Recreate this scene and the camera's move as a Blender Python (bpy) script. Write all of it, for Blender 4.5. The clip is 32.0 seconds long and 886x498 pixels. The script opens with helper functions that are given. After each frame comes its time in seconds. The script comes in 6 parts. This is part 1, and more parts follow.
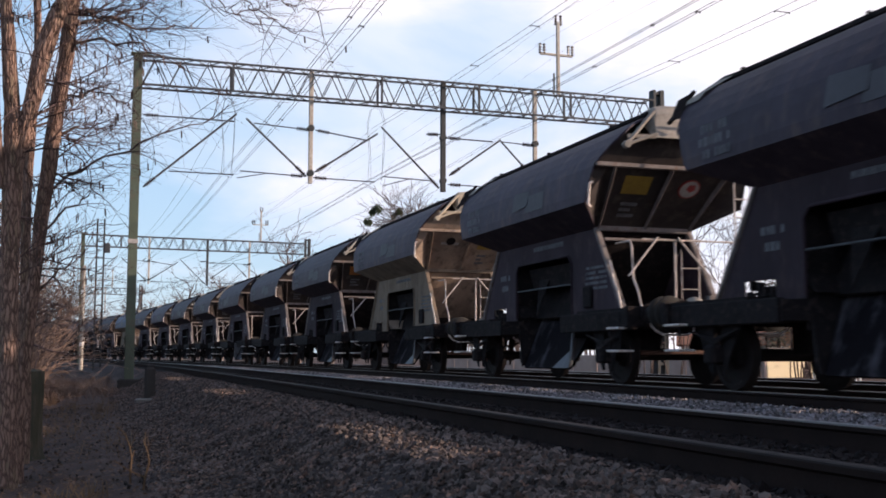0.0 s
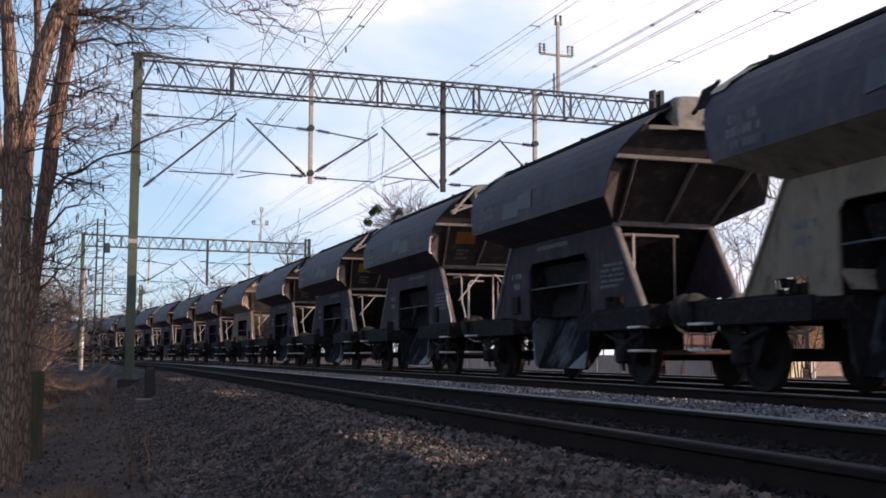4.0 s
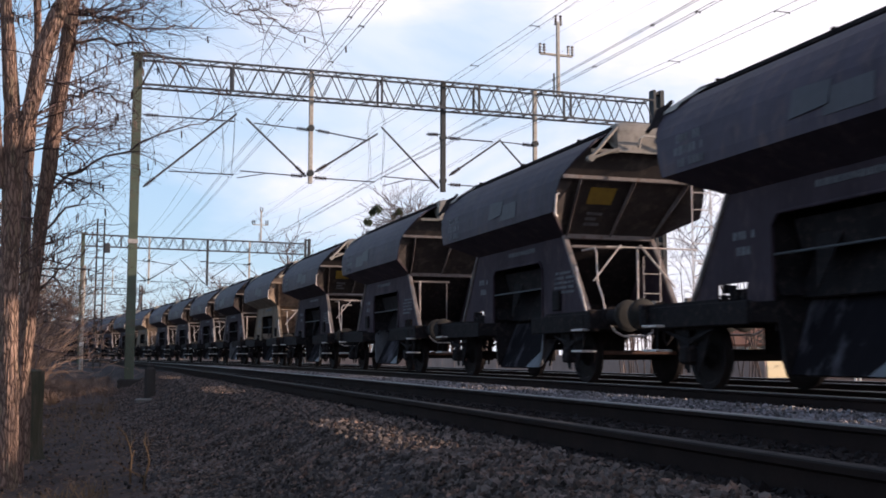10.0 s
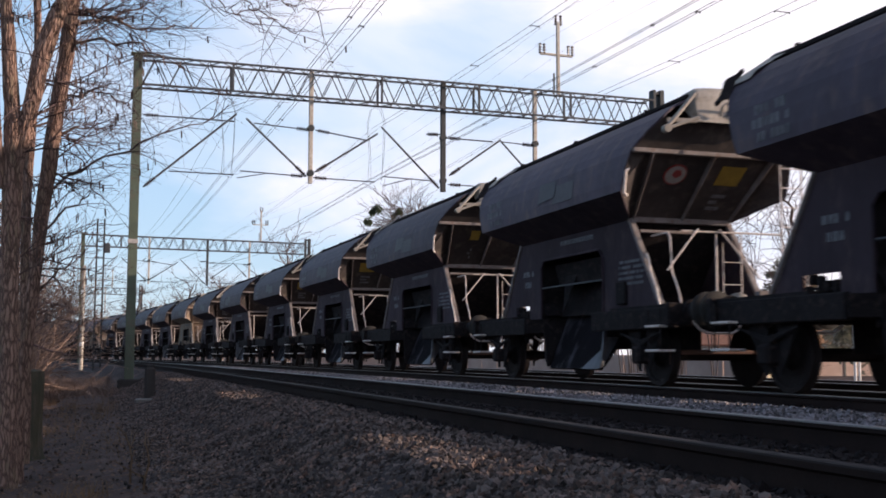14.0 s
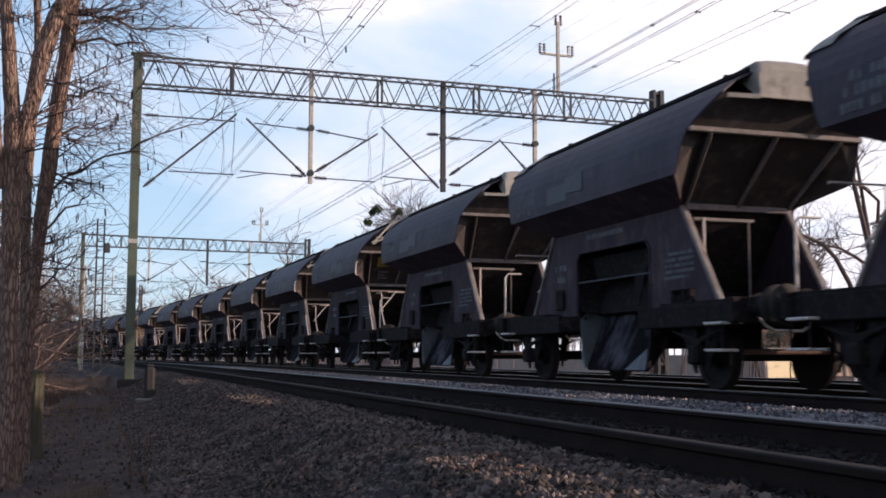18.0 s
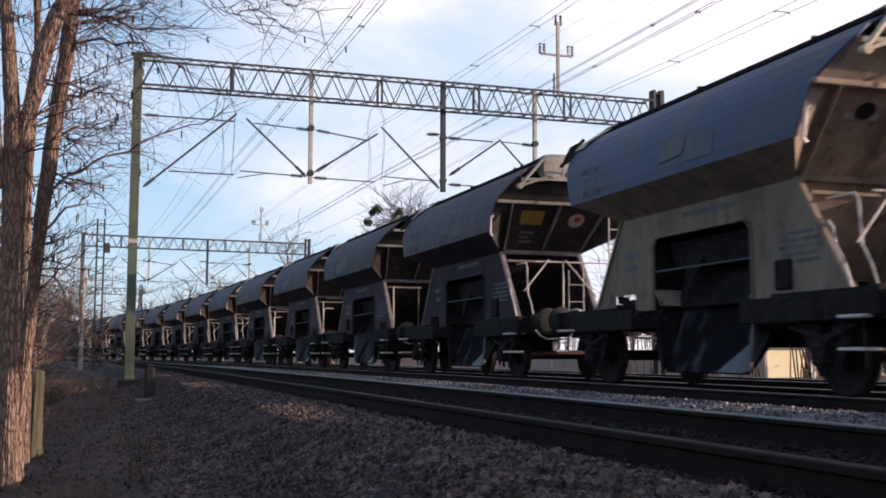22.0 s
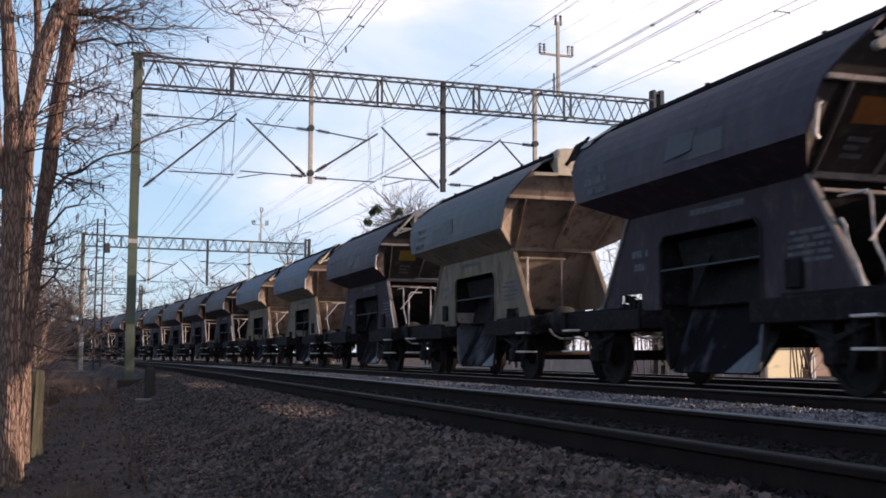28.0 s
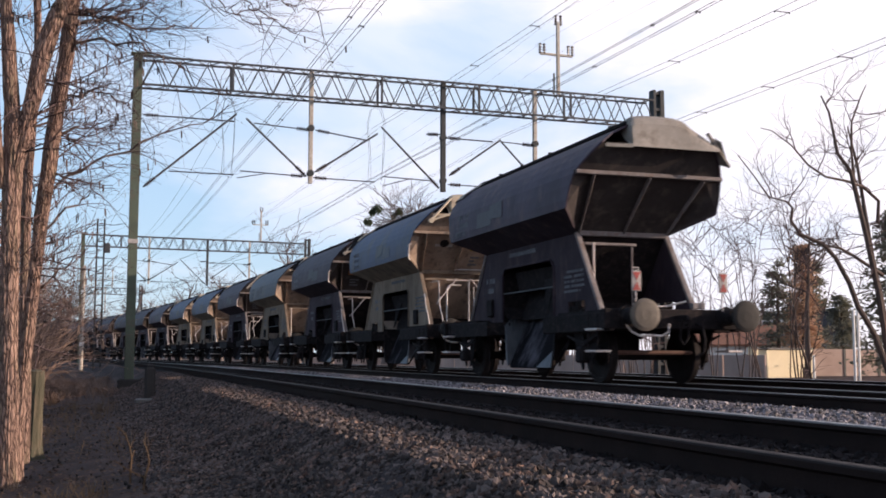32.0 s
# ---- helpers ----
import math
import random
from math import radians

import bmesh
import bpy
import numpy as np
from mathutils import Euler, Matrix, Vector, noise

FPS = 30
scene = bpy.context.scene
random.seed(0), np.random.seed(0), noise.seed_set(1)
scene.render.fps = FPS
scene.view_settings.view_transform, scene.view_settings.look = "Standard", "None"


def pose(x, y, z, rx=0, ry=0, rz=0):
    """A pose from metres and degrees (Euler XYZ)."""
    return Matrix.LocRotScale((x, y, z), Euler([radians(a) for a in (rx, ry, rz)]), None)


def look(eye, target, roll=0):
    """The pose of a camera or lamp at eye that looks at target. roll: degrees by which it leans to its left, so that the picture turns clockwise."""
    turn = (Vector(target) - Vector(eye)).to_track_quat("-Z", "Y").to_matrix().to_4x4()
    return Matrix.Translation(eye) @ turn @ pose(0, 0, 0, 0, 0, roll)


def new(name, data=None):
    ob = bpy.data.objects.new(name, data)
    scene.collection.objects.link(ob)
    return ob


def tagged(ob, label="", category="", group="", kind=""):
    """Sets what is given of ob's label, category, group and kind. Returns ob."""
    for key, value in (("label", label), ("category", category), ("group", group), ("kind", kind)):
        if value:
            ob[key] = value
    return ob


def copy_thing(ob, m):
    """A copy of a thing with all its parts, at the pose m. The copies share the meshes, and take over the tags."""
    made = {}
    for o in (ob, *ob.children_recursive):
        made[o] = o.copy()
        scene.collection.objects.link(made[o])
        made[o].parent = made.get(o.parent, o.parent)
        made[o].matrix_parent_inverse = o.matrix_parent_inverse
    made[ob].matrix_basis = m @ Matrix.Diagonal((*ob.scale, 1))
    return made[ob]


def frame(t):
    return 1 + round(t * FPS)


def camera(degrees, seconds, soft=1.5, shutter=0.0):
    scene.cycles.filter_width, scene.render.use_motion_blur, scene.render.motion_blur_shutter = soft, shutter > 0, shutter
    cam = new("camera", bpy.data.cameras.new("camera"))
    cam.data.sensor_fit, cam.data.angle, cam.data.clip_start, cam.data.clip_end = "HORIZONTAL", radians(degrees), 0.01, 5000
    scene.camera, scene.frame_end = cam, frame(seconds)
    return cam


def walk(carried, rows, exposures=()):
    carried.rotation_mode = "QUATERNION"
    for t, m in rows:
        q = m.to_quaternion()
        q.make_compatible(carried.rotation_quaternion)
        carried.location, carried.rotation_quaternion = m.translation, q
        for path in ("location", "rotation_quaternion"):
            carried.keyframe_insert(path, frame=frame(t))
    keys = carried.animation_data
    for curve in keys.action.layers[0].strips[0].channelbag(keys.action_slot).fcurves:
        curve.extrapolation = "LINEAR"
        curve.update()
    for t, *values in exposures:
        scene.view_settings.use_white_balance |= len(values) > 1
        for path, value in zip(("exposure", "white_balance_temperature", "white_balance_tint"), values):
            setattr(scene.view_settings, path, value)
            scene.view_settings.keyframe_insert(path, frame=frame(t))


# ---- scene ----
cam = camera(44.47, 32.0, soft=1.75, shutter=0.35)
EYE = (0.0, 0.0, 0.4416)


def camera_pose():
    """The tripod's one pose: yaw to the right of the track's line, tilted up a little."""
    yaw, pitch, roll = 0.302592, 0.098234, -0.002153
    way = Vector((math.sin(yaw) * math.cos(pitch), math.cos(yaw) * math.cos(pitch), math.sin(pitch)))
    return look(EYE, Vector(EYE) + way * 10, math.degrees(-roll))


walk(cam, [(0.0, camera_pose()), (32.0, camera_pose())], ((0.0, 0.42, 6450, 19), (32.0, 0.42, 6450, 19)))

# ---- world, sun, exposure ----
SUN_BEARING = radians(17)      # from +x (across the tracks) towards -y (behind the camera)
SUN_HEIGHT = radians(12.6)
world = bpy.data.worlds.new("world")
scene.world = world
world.use_nodes = True


def sky_nodes():
    nt = world.node_tree
    nt.nodes.clear()
    out = nt.nodes.new("ShaderNodeOutputWorld")
    bg = nt.nodes.new("ShaderNodeBackground")
    sky = nt.nodes.new("ShaderNodeTexSky")
    sky.sky_type = "NISHITA"
    sky.sun_disc = False
    sky.sun_elevation = SUN_HEIGHT
    sky.sun_rotation = radians(90) + SUN_BEARING
    sky.air_density, sky.dust_density, sky.ozone_density = 1.0, 0.6, 1.2
    tc = nt.nodes.new("ShaderNodeTexCoord")
    mp = nt.nodes.new("ShaderNodeMapping")
    mp.inputs["Scale"].default_value = (1.0, 1.0, 2.6)
    mp.inputs["Location"].default_value = (3.1, 1.7, 0.45)
    n1 = nt.nodes.new("ShaderNodeTexNoise")
    n1.inputs["Scale"].default_value = 2.3
    n1.inputs["Detail"].default_value = 7
    n1.inputs["Roughness"].default_value = 0.52
    n1.inputs["Distortion"].default_value = 0.35
    ramp = nt.nodes.new("ShaderNodeValToRGB")
    ramp.color_ramp.elements[0].position = 0.38
    ramp.color_ramp.elements[1].position = 0.62
    mix = nt.nodes.new("ShaderNodeMix")
    mix.data_type = "RGBA"
    nt.links.new(tc.outputs["Generated"], mp.inputs["Vector"])
    nt.links.new(mp.outputs["Vector"], n1.inputs["Vector"])
    # the cloud bank lies to the east, over the far side of the line
    east = nt.nodes.new("ShaderNodeVectorMath")
    east.operation = "DOT_PRODUCT"
    east.inputs[1].default_value = (0.954, -0.298, 0.25)
    nt.links.new(tc.outputs["Generated"], east.inputs[0])
    lean = nt.nodes.new("ShaderNodeMath")
    lean.operation = "MULTIPLY_ADD"
    lean.inputs[1].default_value = 0.62
    nt.links.new(east.outputs["Value"], lean.inputs[0])
    nt.links.new(n1.outputs["Fac"], lean.inputs[2])
    nt.links.new(lean.outputs["Value"], ramp.inputs["Fac"])
    # the cloud cover thins out towards the zenith
    sep = nt.nodes.new("ShaderNodeSeparateXYZ")
    nt.links.new(tc.outputs["Generated"], sep.inputs["Vector"])
    thin = nt.nodes.new("ShaderNodeMapRange")
    thin.inputs["From Min"].default_value, thin.inputs["From Max"].default_value = 0.35, 0.75
    thin.inputs["To Min"].default_value, thin.inputs["To Max"].default_value = 1.0, 0.12
    nt.links.new(sep.outputs["Z"], thin.inputs["Value"])
    veil = nt.nodes.new("ShaderNodeMapRange")
    veil.inputs["To Min"].default_value, veil.inputs["To Max"].default_value = 0.6, 1.0
    nt.links.new(ramp.outputs["Color"], veil.inputs["Value"])
    cover = nt.nodes.new("ShaderNodeMath")
    cover.operation = "MULTIPLY"
    nt.links.new(veil.outputs["Result"], cover.inputs[0])
    nt.links.new(thin.outputs["Result"], cover.inputs[1])
    tintmix = nt.nodes.new("ShaderNodeMix")
    tintmix.data_type = "RGBA"
    tintmix.inputs["A"].default_value = VEIL
    # the bank is uneven: bright heads and thinner, bluer stretches
    n2 = nt.nodes.new("ShaderNodeTexNoise")
    n2.inputs["Scale"].default_value, n2.inputs["Detail"].default_value, n2.inputs["Roughness"].default_value = 3.4, 5, 0.5
    nt.links.new(mp.outputs["Vector"], n2.inputs["Vector"])
    heads = nt.nodes.new("ShaderNodeMapRange")
    heads.inputs["From Min"].default_value, heads.inputs["From Max"].default_value = 0.36, 0.52
    nt.links.new(n2.outputs["Fac"], heads.inputs["Value"])
    bank = nt.nodes.new("ShaderNodeMix")
    bank.data_type = "RGBA"
    bank.inputs["A"].default_value, bank.inputs["B"].default_value = CLOUD_THIN, CLOUD
    nt.links.new(heads.outputs["Result"], bank.inputs["Factor"])
    nt.links.new(bank.outputs["Result"], tintmix.inputs["B"])
    nt.links.new(ramp.outputs["Color"], tintmix.inputs["Factor"])
    nt.links.new(tintmix.outputs["Result"], mix.inputs["B"])
    nt.links.new(cover.outputs["Value"], mix.inputs["Factor"])
    nt.links.new(sky.outputs["Color"], mix.inputs["A"])
    nt.links.new(mix.outputs["Result"], bg.inputs["Color"])
    bg.inputs["Strength"].default_value = 0.13
    nt.links.new(bg.outputs["Background"], out.inputs["Surface"])


CLOUD = (6.4, 6.3, 6.5, 1)
CLOUD_THIN = (4.6, 5.3, 5.95, 1)
VEIL = (3.15, 4.85, 6.5, 1)
sky_nodes()
sun = new("sun", bpy.data.lights.new("sun", "SUN"))
sun.data.energy, sun.data.angle, sun.data.color = 5.0, radians(0.55), (1.0, 0.80, 0.60)
sun.matrix_world = look((math.cos(SUN_BEARING) * 60, -math.sin(SUN_BEARING) * 60, math.tan(SUN_HEIGHT) * 60), (0, 0, 0))


# ---- materials ----
def material(name, base, second=None, rough=0.8, metal=0.0, grain=30.0, patch=1.5, bump=0.3, amount=0.6, per_object=0.0, per_island=0.0, stretch=(1, 1, 1), third=None, spec=None):
    """A procedural surface: base and second colour mixed by patches and grain, dirt in a third colour, fine relief."""
    m = bpy.data.materials.new(name)
    m.use_nodes = True
    nt = m.node_tree
    b = nt.nodes["Principled BSDF"]
    b.inputs["Metallic"].default_value = metal
    if spec is not None:
        b.inputs["Specular IOR Level"].default_value = spec
    second = second or tuple(c * 0.6 for c in base)
    tc = nt.nodes.new("ShaderNodeTexCoord")
    mp = nt.nodes.new("ShaderNodeMapping")
    mp.inputs["Scale"].default_value = stretch
    nt.links.new(tc.outputs["Object"], mp.inputs["Vector"])

    def noise_tex(scale, detail=5, rough_n=0.6):
        n = nt.nodes.new("ShaderNodeTexNoise")
        n.inputs["Scale"].default_value, n.inputs["Detail"].default_value, n.inputs["Roughness"].default_value = scale, detail, rough_n
        nt.links.new(mp.outputs["Vector"], n.inputs["Vector"])
        return n

    def ramped(src, lo, hi):
        r = nt.nodes.new("ShaderNodeMapRange")
        r.inputs["From Min"].default_value, r.inputs["From Max"].default_value = lo, hi
        nt.links.new(src, r.inputs["Value"])
        return r.outputs["Result"]

    def blend(fac, a, bcol, mode="MIX"):
        x = nt.nodes.new("ShaderNodeMix")
        x.data_type, x.blend_type = "RGBA", mode
        for key, v in (("Factor", fac), ("A", a), ("B", bcol)):
            if isinstance(v, (tuple, float, int)):
                x.inputs[key].default_value = (*v, 1) if isinstance(v, tuple) else v
            else:
                nt.links.new(v, x.inputs[key])
        return x.outputs["Result"]

    big, fine = noise_tex(patch), noise_tex(grain, 6, 0.7)
    f1 = ramped(big.outputs["Fac"], 0.35, 0.65)
    col = blend(f1, base, second)
    f2 = ramped(fine.outputs["Fac"], 0.3, 0.75)
    col = blend(f2, col, blend(amount, col, second))
    if third:
        streak = noise_tex(patch * 3.1, 4, 0.65)
        col = blend(ramped(streak.outputs["Fac"], 0.52, 0.72), col, third)
    for share, what in ((per_object, "obj"), (per_island, "isl")):
        if share:
            if what == "obj":
                src = nt.nodes.new("ShaderNodeObjectInfo").outputs["Random"]
            else:
                src = nt.nodes.new("ShaderNodeNewGeometry").outputs["Random Per Island"]
            hsv = nt.nodes.new("ShaderNodeHueSaturation")
            mr = nt.nodes.new("ShaderNodeMapRange")
            mr.inputs["To Min"].default_value, mr.inputs["To Max"].default_value = 1 - share, 1 + share
            nt.links.new(src, mr.inputs["Value"])
            nt.links.new(mr.outputs["Result"], hsv.inputs["Value"])
            nt.links.new(col, hsv.inputs["Color"])
            col = hsv.outputs["Color"]
    nt.links.new(col, b.inputs["Base Color"])
    mr = nt.nodes.new("ShaderNodeMapRange")
    mr.inputs["To Min"].default_value, mr.inputs["To Max"].default_value = max(0.03, rough - 0.12), min(1, rough + 0.12)
    nt.links.new(fine.outputs["Fac"], mr.inputs["Value"])
    nt.links.new(mr.outputs["Result"], b.inputs["Roughness"])
    if bump:
        bp = nt.nodes.new("ShaderNodeBump")
        bp.inputs["Strength"].default_value, bp.inputs["Distance"].default_value = bump, 0.02
        nt.links.new(fine.outputs["Fac"], bp.inputs["Height"])
        nt.links.new(bp.outputs["Normal"], b.inputs["Normal"])
    return m


SOIL = material("soil", (0.132, 0.096, 0.087), (0.066, 0.050, 0.047), 0.95, grain=34, patch=1.6, bump=1.0, third=(0.15, 0.094, 0.074), spec=0.1)
BALLAST = material("ballast_bed", (0.070, 0.058, 0.059), (0.036, 0.030, 0.031), 0.95, grain=26, patch=0.8, bump=1.0, spec=0.1)
BALLAST_DARK = material("ballast_near_black", (0.0305, 0.0230, 0.0240), (0.0174, 0.0134, 0.0140), 0.9, grain=26, patch=0.8, bump=1.0, spec=0.1)
STONE_DARK = material("ballast_stone_near_black", (0.026, 0.020, 0.020), (0.012, 0.0095, 0.010), 0.85, grain=40, patch=3, bump=0.3, per_island=0.5, spec=0.15)
# brighter copy of the ballast stone: skylight and glints are in the colour
STONE_PALE = material("ballast_stone_skylit", (0.27, 0.24, 0.255), (0.07, 0.06, 0.064), 0.65, grain=40, patch=3, bump=0.3, per_island=0.9, spec=0.5)
STONE = material("ballast_stone", (0.135, 0.108, 0.10), (0.042, 0.035, 0.033), 0.85, grain=40, patch=3, bump=0.3, per_island=0.8, third=(0.17, 0.10, 0.075), spec=0.2)
RAIL_SIDE = material("rail_rust", (0.0283, 0.0173, 0.0150), (0.0163, 0.0106, 0.0100), 0.85, 0.0, grain=60, patch=2, bump=0.2, spec=0.1)
RAIL_TOP = material("rail_head", (0.24, 0.235, 0.24), (0.14, 0.137, 0.14), 0.42, 0.3, grain=90, patch=3, bump=0.05, stretch=(1, 0.1, 1))
RAIL_DULL = material("rail_head_rusted", (0.036, 0.030, 0.029), (0.022, 0.018, 0.018), 0.72, 0.0, grain=90, patch=3, bump=0.05, stretch=(1, 0.1, 1), spec=0.12)
TIMBER = material("sleeper_timber", (0.0240, 0.0173, 0.0160), (0.0131, 0.0096, 0.0090), 0.9, grain=25, patch=3, bump=0.6, per_object=0.3, spec=0.1)
PAINT_GREY = material("wagon_paint_grey", (0.0663, 0.0505, 0.0734), (0.0452, 0.0340, 0.0488), 0.60, 0.0, grain=9, patch=1.3, bump=0.2, third=(0.1004, 0.0682, 0.0720), per_object=0.22, stretch=(1, 1, 0.45), spec=0.2)
# Darker than the upper paint; shade on the lower walls is in the colour
PAINT_LOW = material("wagon_lower_wall_grime_and_shade", (0.0604, 0.0435, 0.0558), (0.0351, 0.0251, 0.0328), 0.75, 0.0, grain=9, patch=1.3, bump=0.1, third=(0.0896, 0.0609, 0.0655), per_object=0.22, stretch=(1, 1, 0.45), spec=0.12)
PAINT_DARK = material("wagon_paint_dark", (0.0565, 0.0428, 0.0614), (0.0383, 0.0285, 0.0404), 0.60, 0.0, grain=9, patch=1.3, bump=0.2, third=(0.0697, 0.0480, 0.0516), per_object=0.2, stretch=(1, 1, 0.45), spec=0.2)
PAINT_BLUE = material("wagon_paint_blue", (0.045, 0.068, 0.145), (0.05, 0.062, 0.105), 0.55, 0.0, grain=6, patch=0.5, bump=0.1, third=(0.085, 0.078, 0.075), stretch=(1, 1, 0.5), spec=0.3)
PAINT_BLUE2 = material("wagon_paint_grey_blue", (0.06, 0.07, 0.10), (0.065, 0.068, 0.083), 0.55, 0.0, grain=6, patch=0.5, bump=0.1, third=(0.11, 0.098, 0.085), stretch=(1, 1, 0.5), spec=0.3)
DUST = material("wagon_lime_dust", (0.2875, 0.2242, 0.1725), (0.1725, 0.1299, 0.0989), 0.9, 0.0, grain=9, patch=1.4, bump=0.15, third=(0.0978, 0.0759, 0.0644), stretch=(1, 1, 0.4), spec=0.15)
# lime dust made paler for the ends: sunlight on them is in the colour
END_DUST = material("wagon_end_lime_dust_sunlit", (0.4455, 0.3443, 0.2767), (0.2430, 0.1823, 0.1458), 0.9, 0.0, grain=9, patch=1.6, bump=0.15, third=(0.0945, 0.0756, 0.0675), stretch=(1, 1, 0.4), spec=0.15)
END_DIRT = material("wagon_end_grime", (0.066, 0.056, 0.054), (0.038, 0.032, 0.032), 0.85, 0.0, grain=8, patch=1.2, bump=0.15, third=(0.10, 0.082, 0.072), per_object=0.25, spec=0.15)
HOOD = material("hood_dusty_steel", (0.40, 0.36, 0.32), (0.26, 0.24, 0.215), 0.85, 0.0, grain=12, patch=1.5, bump=0.2, third=(0.20, 0.175, 0.15), per_object=0.25, spec=0.2)
HOOD_DUST = material("hood_lime_dust", (0.5720, 0.4840, 0.3630), (0.4400, 0.3630, 0.2750), 0.9, 0.0, grain=12, patch=1.5, bump=0.2, third=(0.3080, 0.2530, 0.1980))
# black grime of the running gear; inside the bays it also paints shade
RUNNING = material("running_gear_grime_and_shade", (0.021, 0.0175, 0.019), (0.012, 0.010, 0.011), 0.85, 0.0, grain=20, patch=3, bump=0.3, third=(0.042, 0.031, 0.029), spec=0.12)
WHEEL_STEEL = material("wheel_steel", (0.024, 0.0185, 0.019), (0.014, 0.011, 0.0115), 0.75, 0.1, grain=20, patch=4, bump=0.2, spec=0.15)
# worn steel darkened: the wagon body's shade on the chute is in the colour
CHUTE = material("chute_worn_steel_shaded", (0.013, 0.011, 0.0145), (0.008, 0.007, 0.0085), 0.85, 0.0, grain=7, patch=0.7, bump=0.15, third=(0.10, 0.092, 0.108), stretch=(1, 1, 0.25), spec=0.05)
# pale steel for the cheek's painted highlight and the band down the chute
CHEEK = material("chute_pale_steel", (0.17, 0.175, 0.20), (0.075, 0.08, 0.09), 0.5, 0.15, grain=9, patch=2, bump=0.1, third=(0.05, 0.05, 0.056), stretch=(1, 1, 0.25), spec=0.3)
BAR_PAINT = material("handrail_worn_paint", (0.70, 0.66, 0.64), (0.55, 0.48, 0.45), 0.5, 0.1, grain=30, patch=6, bump=0.1, third=(0.42, 0.25, 0.17))
FRAME_PAINT = material("frame_worn_paint", (0.27, 0.24, 0.235), (0.15, 0.128, 0.125), 0.7, 0.0, grain=20, patch=4, bump=0.15, third=(0.17, 0.11, 0.085), spec=0.25)
YELLOW = material("sign_yellow", (0.42, 0.27, 0.035), (0.27, 0.17, 0.03), 0.7, grain=20, patch=4, bump=0.05)
ORANGE = material("sign_orange", (0.46, 0.17, 0.03), (0.30, 0.11, 0.03), 0.7, grain=20, patch=4, bump=0.05)
SIGN_WHITE = material("sign_white", (0.48, 0.45, 0.43), (0.33, 0.30, 0.28), 0.7, grain=20, patch=4, bump=0.05)
SIGN_RED = material("sign_red", (0.40, 0.05, 0.045), (0.27, 0.04, 0.035), 0.6, grain=20, patch=4, bump=0.05)
LETTER = material("lettering_white", (0.20, 0.20, 0.215), (0.09, 0.09, 0.10), 0.8, grain=25, patch=9, bump=0.0, spec=0.2)
# two tones of greased face: sunlight and shade are put into the colours
BUFFER_FACE = material("buffer_grease_sunlit", (0.1350, 0.1116, 0.0900), (0.0720, 0.0612, 0.0504), 0.75, 0.0, grain=14, patch=4, bump=0.1)
BUFFER_DARK = material("buffer_grease_shaded", (0.022, 0.019, 0.018), (0.012, 0.011, 0.010), 0.8, 0.0, grain=14, patch=4, bump=0.1)
POST_GREEN = material("mast_green_paint", (0.095, 0.125, 0.085), (0.07, 0.085, 0.06), 0.7, grain=14, patch=1.5, bump=0.2, third=(0.11, 0.095, 0.07))
STEEL_GREY = material("galvanised_steel", (0.075, 0.08, 0.09), (0.045, 0.048, 0.055), 0.65, 0.2, grain=30, patch=3, bump=0.1)
STEEL_DARK = material("gantry_dark_steel", (0.055, 0.06, 0.065), (0.035, 0.038, 0.04), 0.7, 0.3, grain=30, patch=3, bump=0.1)
HANGER_WHITE = material("hanger_white_paint", (0.55, 0.52, 0.47), (0.38, 0.34, 0.29), 0.7, grain=20, patch=5, bump=0.1, third=(0.30, 0.2, 0.13))
INSULATOR = material("insulator_brown_glaze", (0.05, 0.028, 0.02), (0.035, 0.02, 0.015), 0.25, grain=20, patch=5, bump=0.0)
WIRE = material("copper_wire_weathered", (0.05, 0.052, 0.05), (0.035, 0.036, 0.036), 0.6, 0.5, grain=20, patch=5, bump=0.0)
BARK_PALE = material("bark_locust", (0.40, 0.27, 0.215), (0.25, 0.165, 0.135), 0.95, grain=45, patch=5, bump=0.6, third=(0.20, 0.17, 0.11), stretch=(1, 1, 0.2), spec=0.1)
BARK_DARK = material("bark_dark", (0.125, 0.085, 0.07), (0.07, 0.05, 0.043), 0.95, grain=16, patch=4, bump=0.8, stretch=(1, 1, 0.25))
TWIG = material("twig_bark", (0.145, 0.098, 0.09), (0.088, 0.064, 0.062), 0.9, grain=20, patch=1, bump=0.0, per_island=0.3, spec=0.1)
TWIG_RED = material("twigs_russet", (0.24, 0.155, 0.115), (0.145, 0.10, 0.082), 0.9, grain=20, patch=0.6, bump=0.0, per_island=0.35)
# paler bark for far trees; the haze of distance is in the colour
TWIG_FAR = material("twig_bark_hazed", (0.19, 0.155, 0.145), (0.12, 0.10, 0.095), 0.9, grain=20, patch=1, bump=0.0, per_island=0.3, spec=0.1)
MISTLETOE = material("mistletoe_leaves", (0.055, 0.075, 0.025), (0.035, 0.05, 0.02), 0.7, grain=20, patch=1, bump=0.0, per_island=0.4)
NEEDLE = material("spruce_needles", (0.17, 0.165, 0.135), (0.10, 0.10, 0.085), 0.8, grain=20, patch=0.7, bump=0.0, per_island=0.4, spec=0.1)
NEEDLE_BROWN = material("thuja_brown_foliage", (0.55, 0.36, 0.26), (0.30, 0.22, 0.15), 0.85, grain=20, patch=0.5, bump=0.0, per_island=0.4, spec=0.1)
DRY_GRASS = material("dry_grass", (0.20, 0.135, 0.085), (0.11, 0.077, 0.052), 0.9, grain=20, patch=1, bump=0.0, per_island=0.4, spec=0.1)
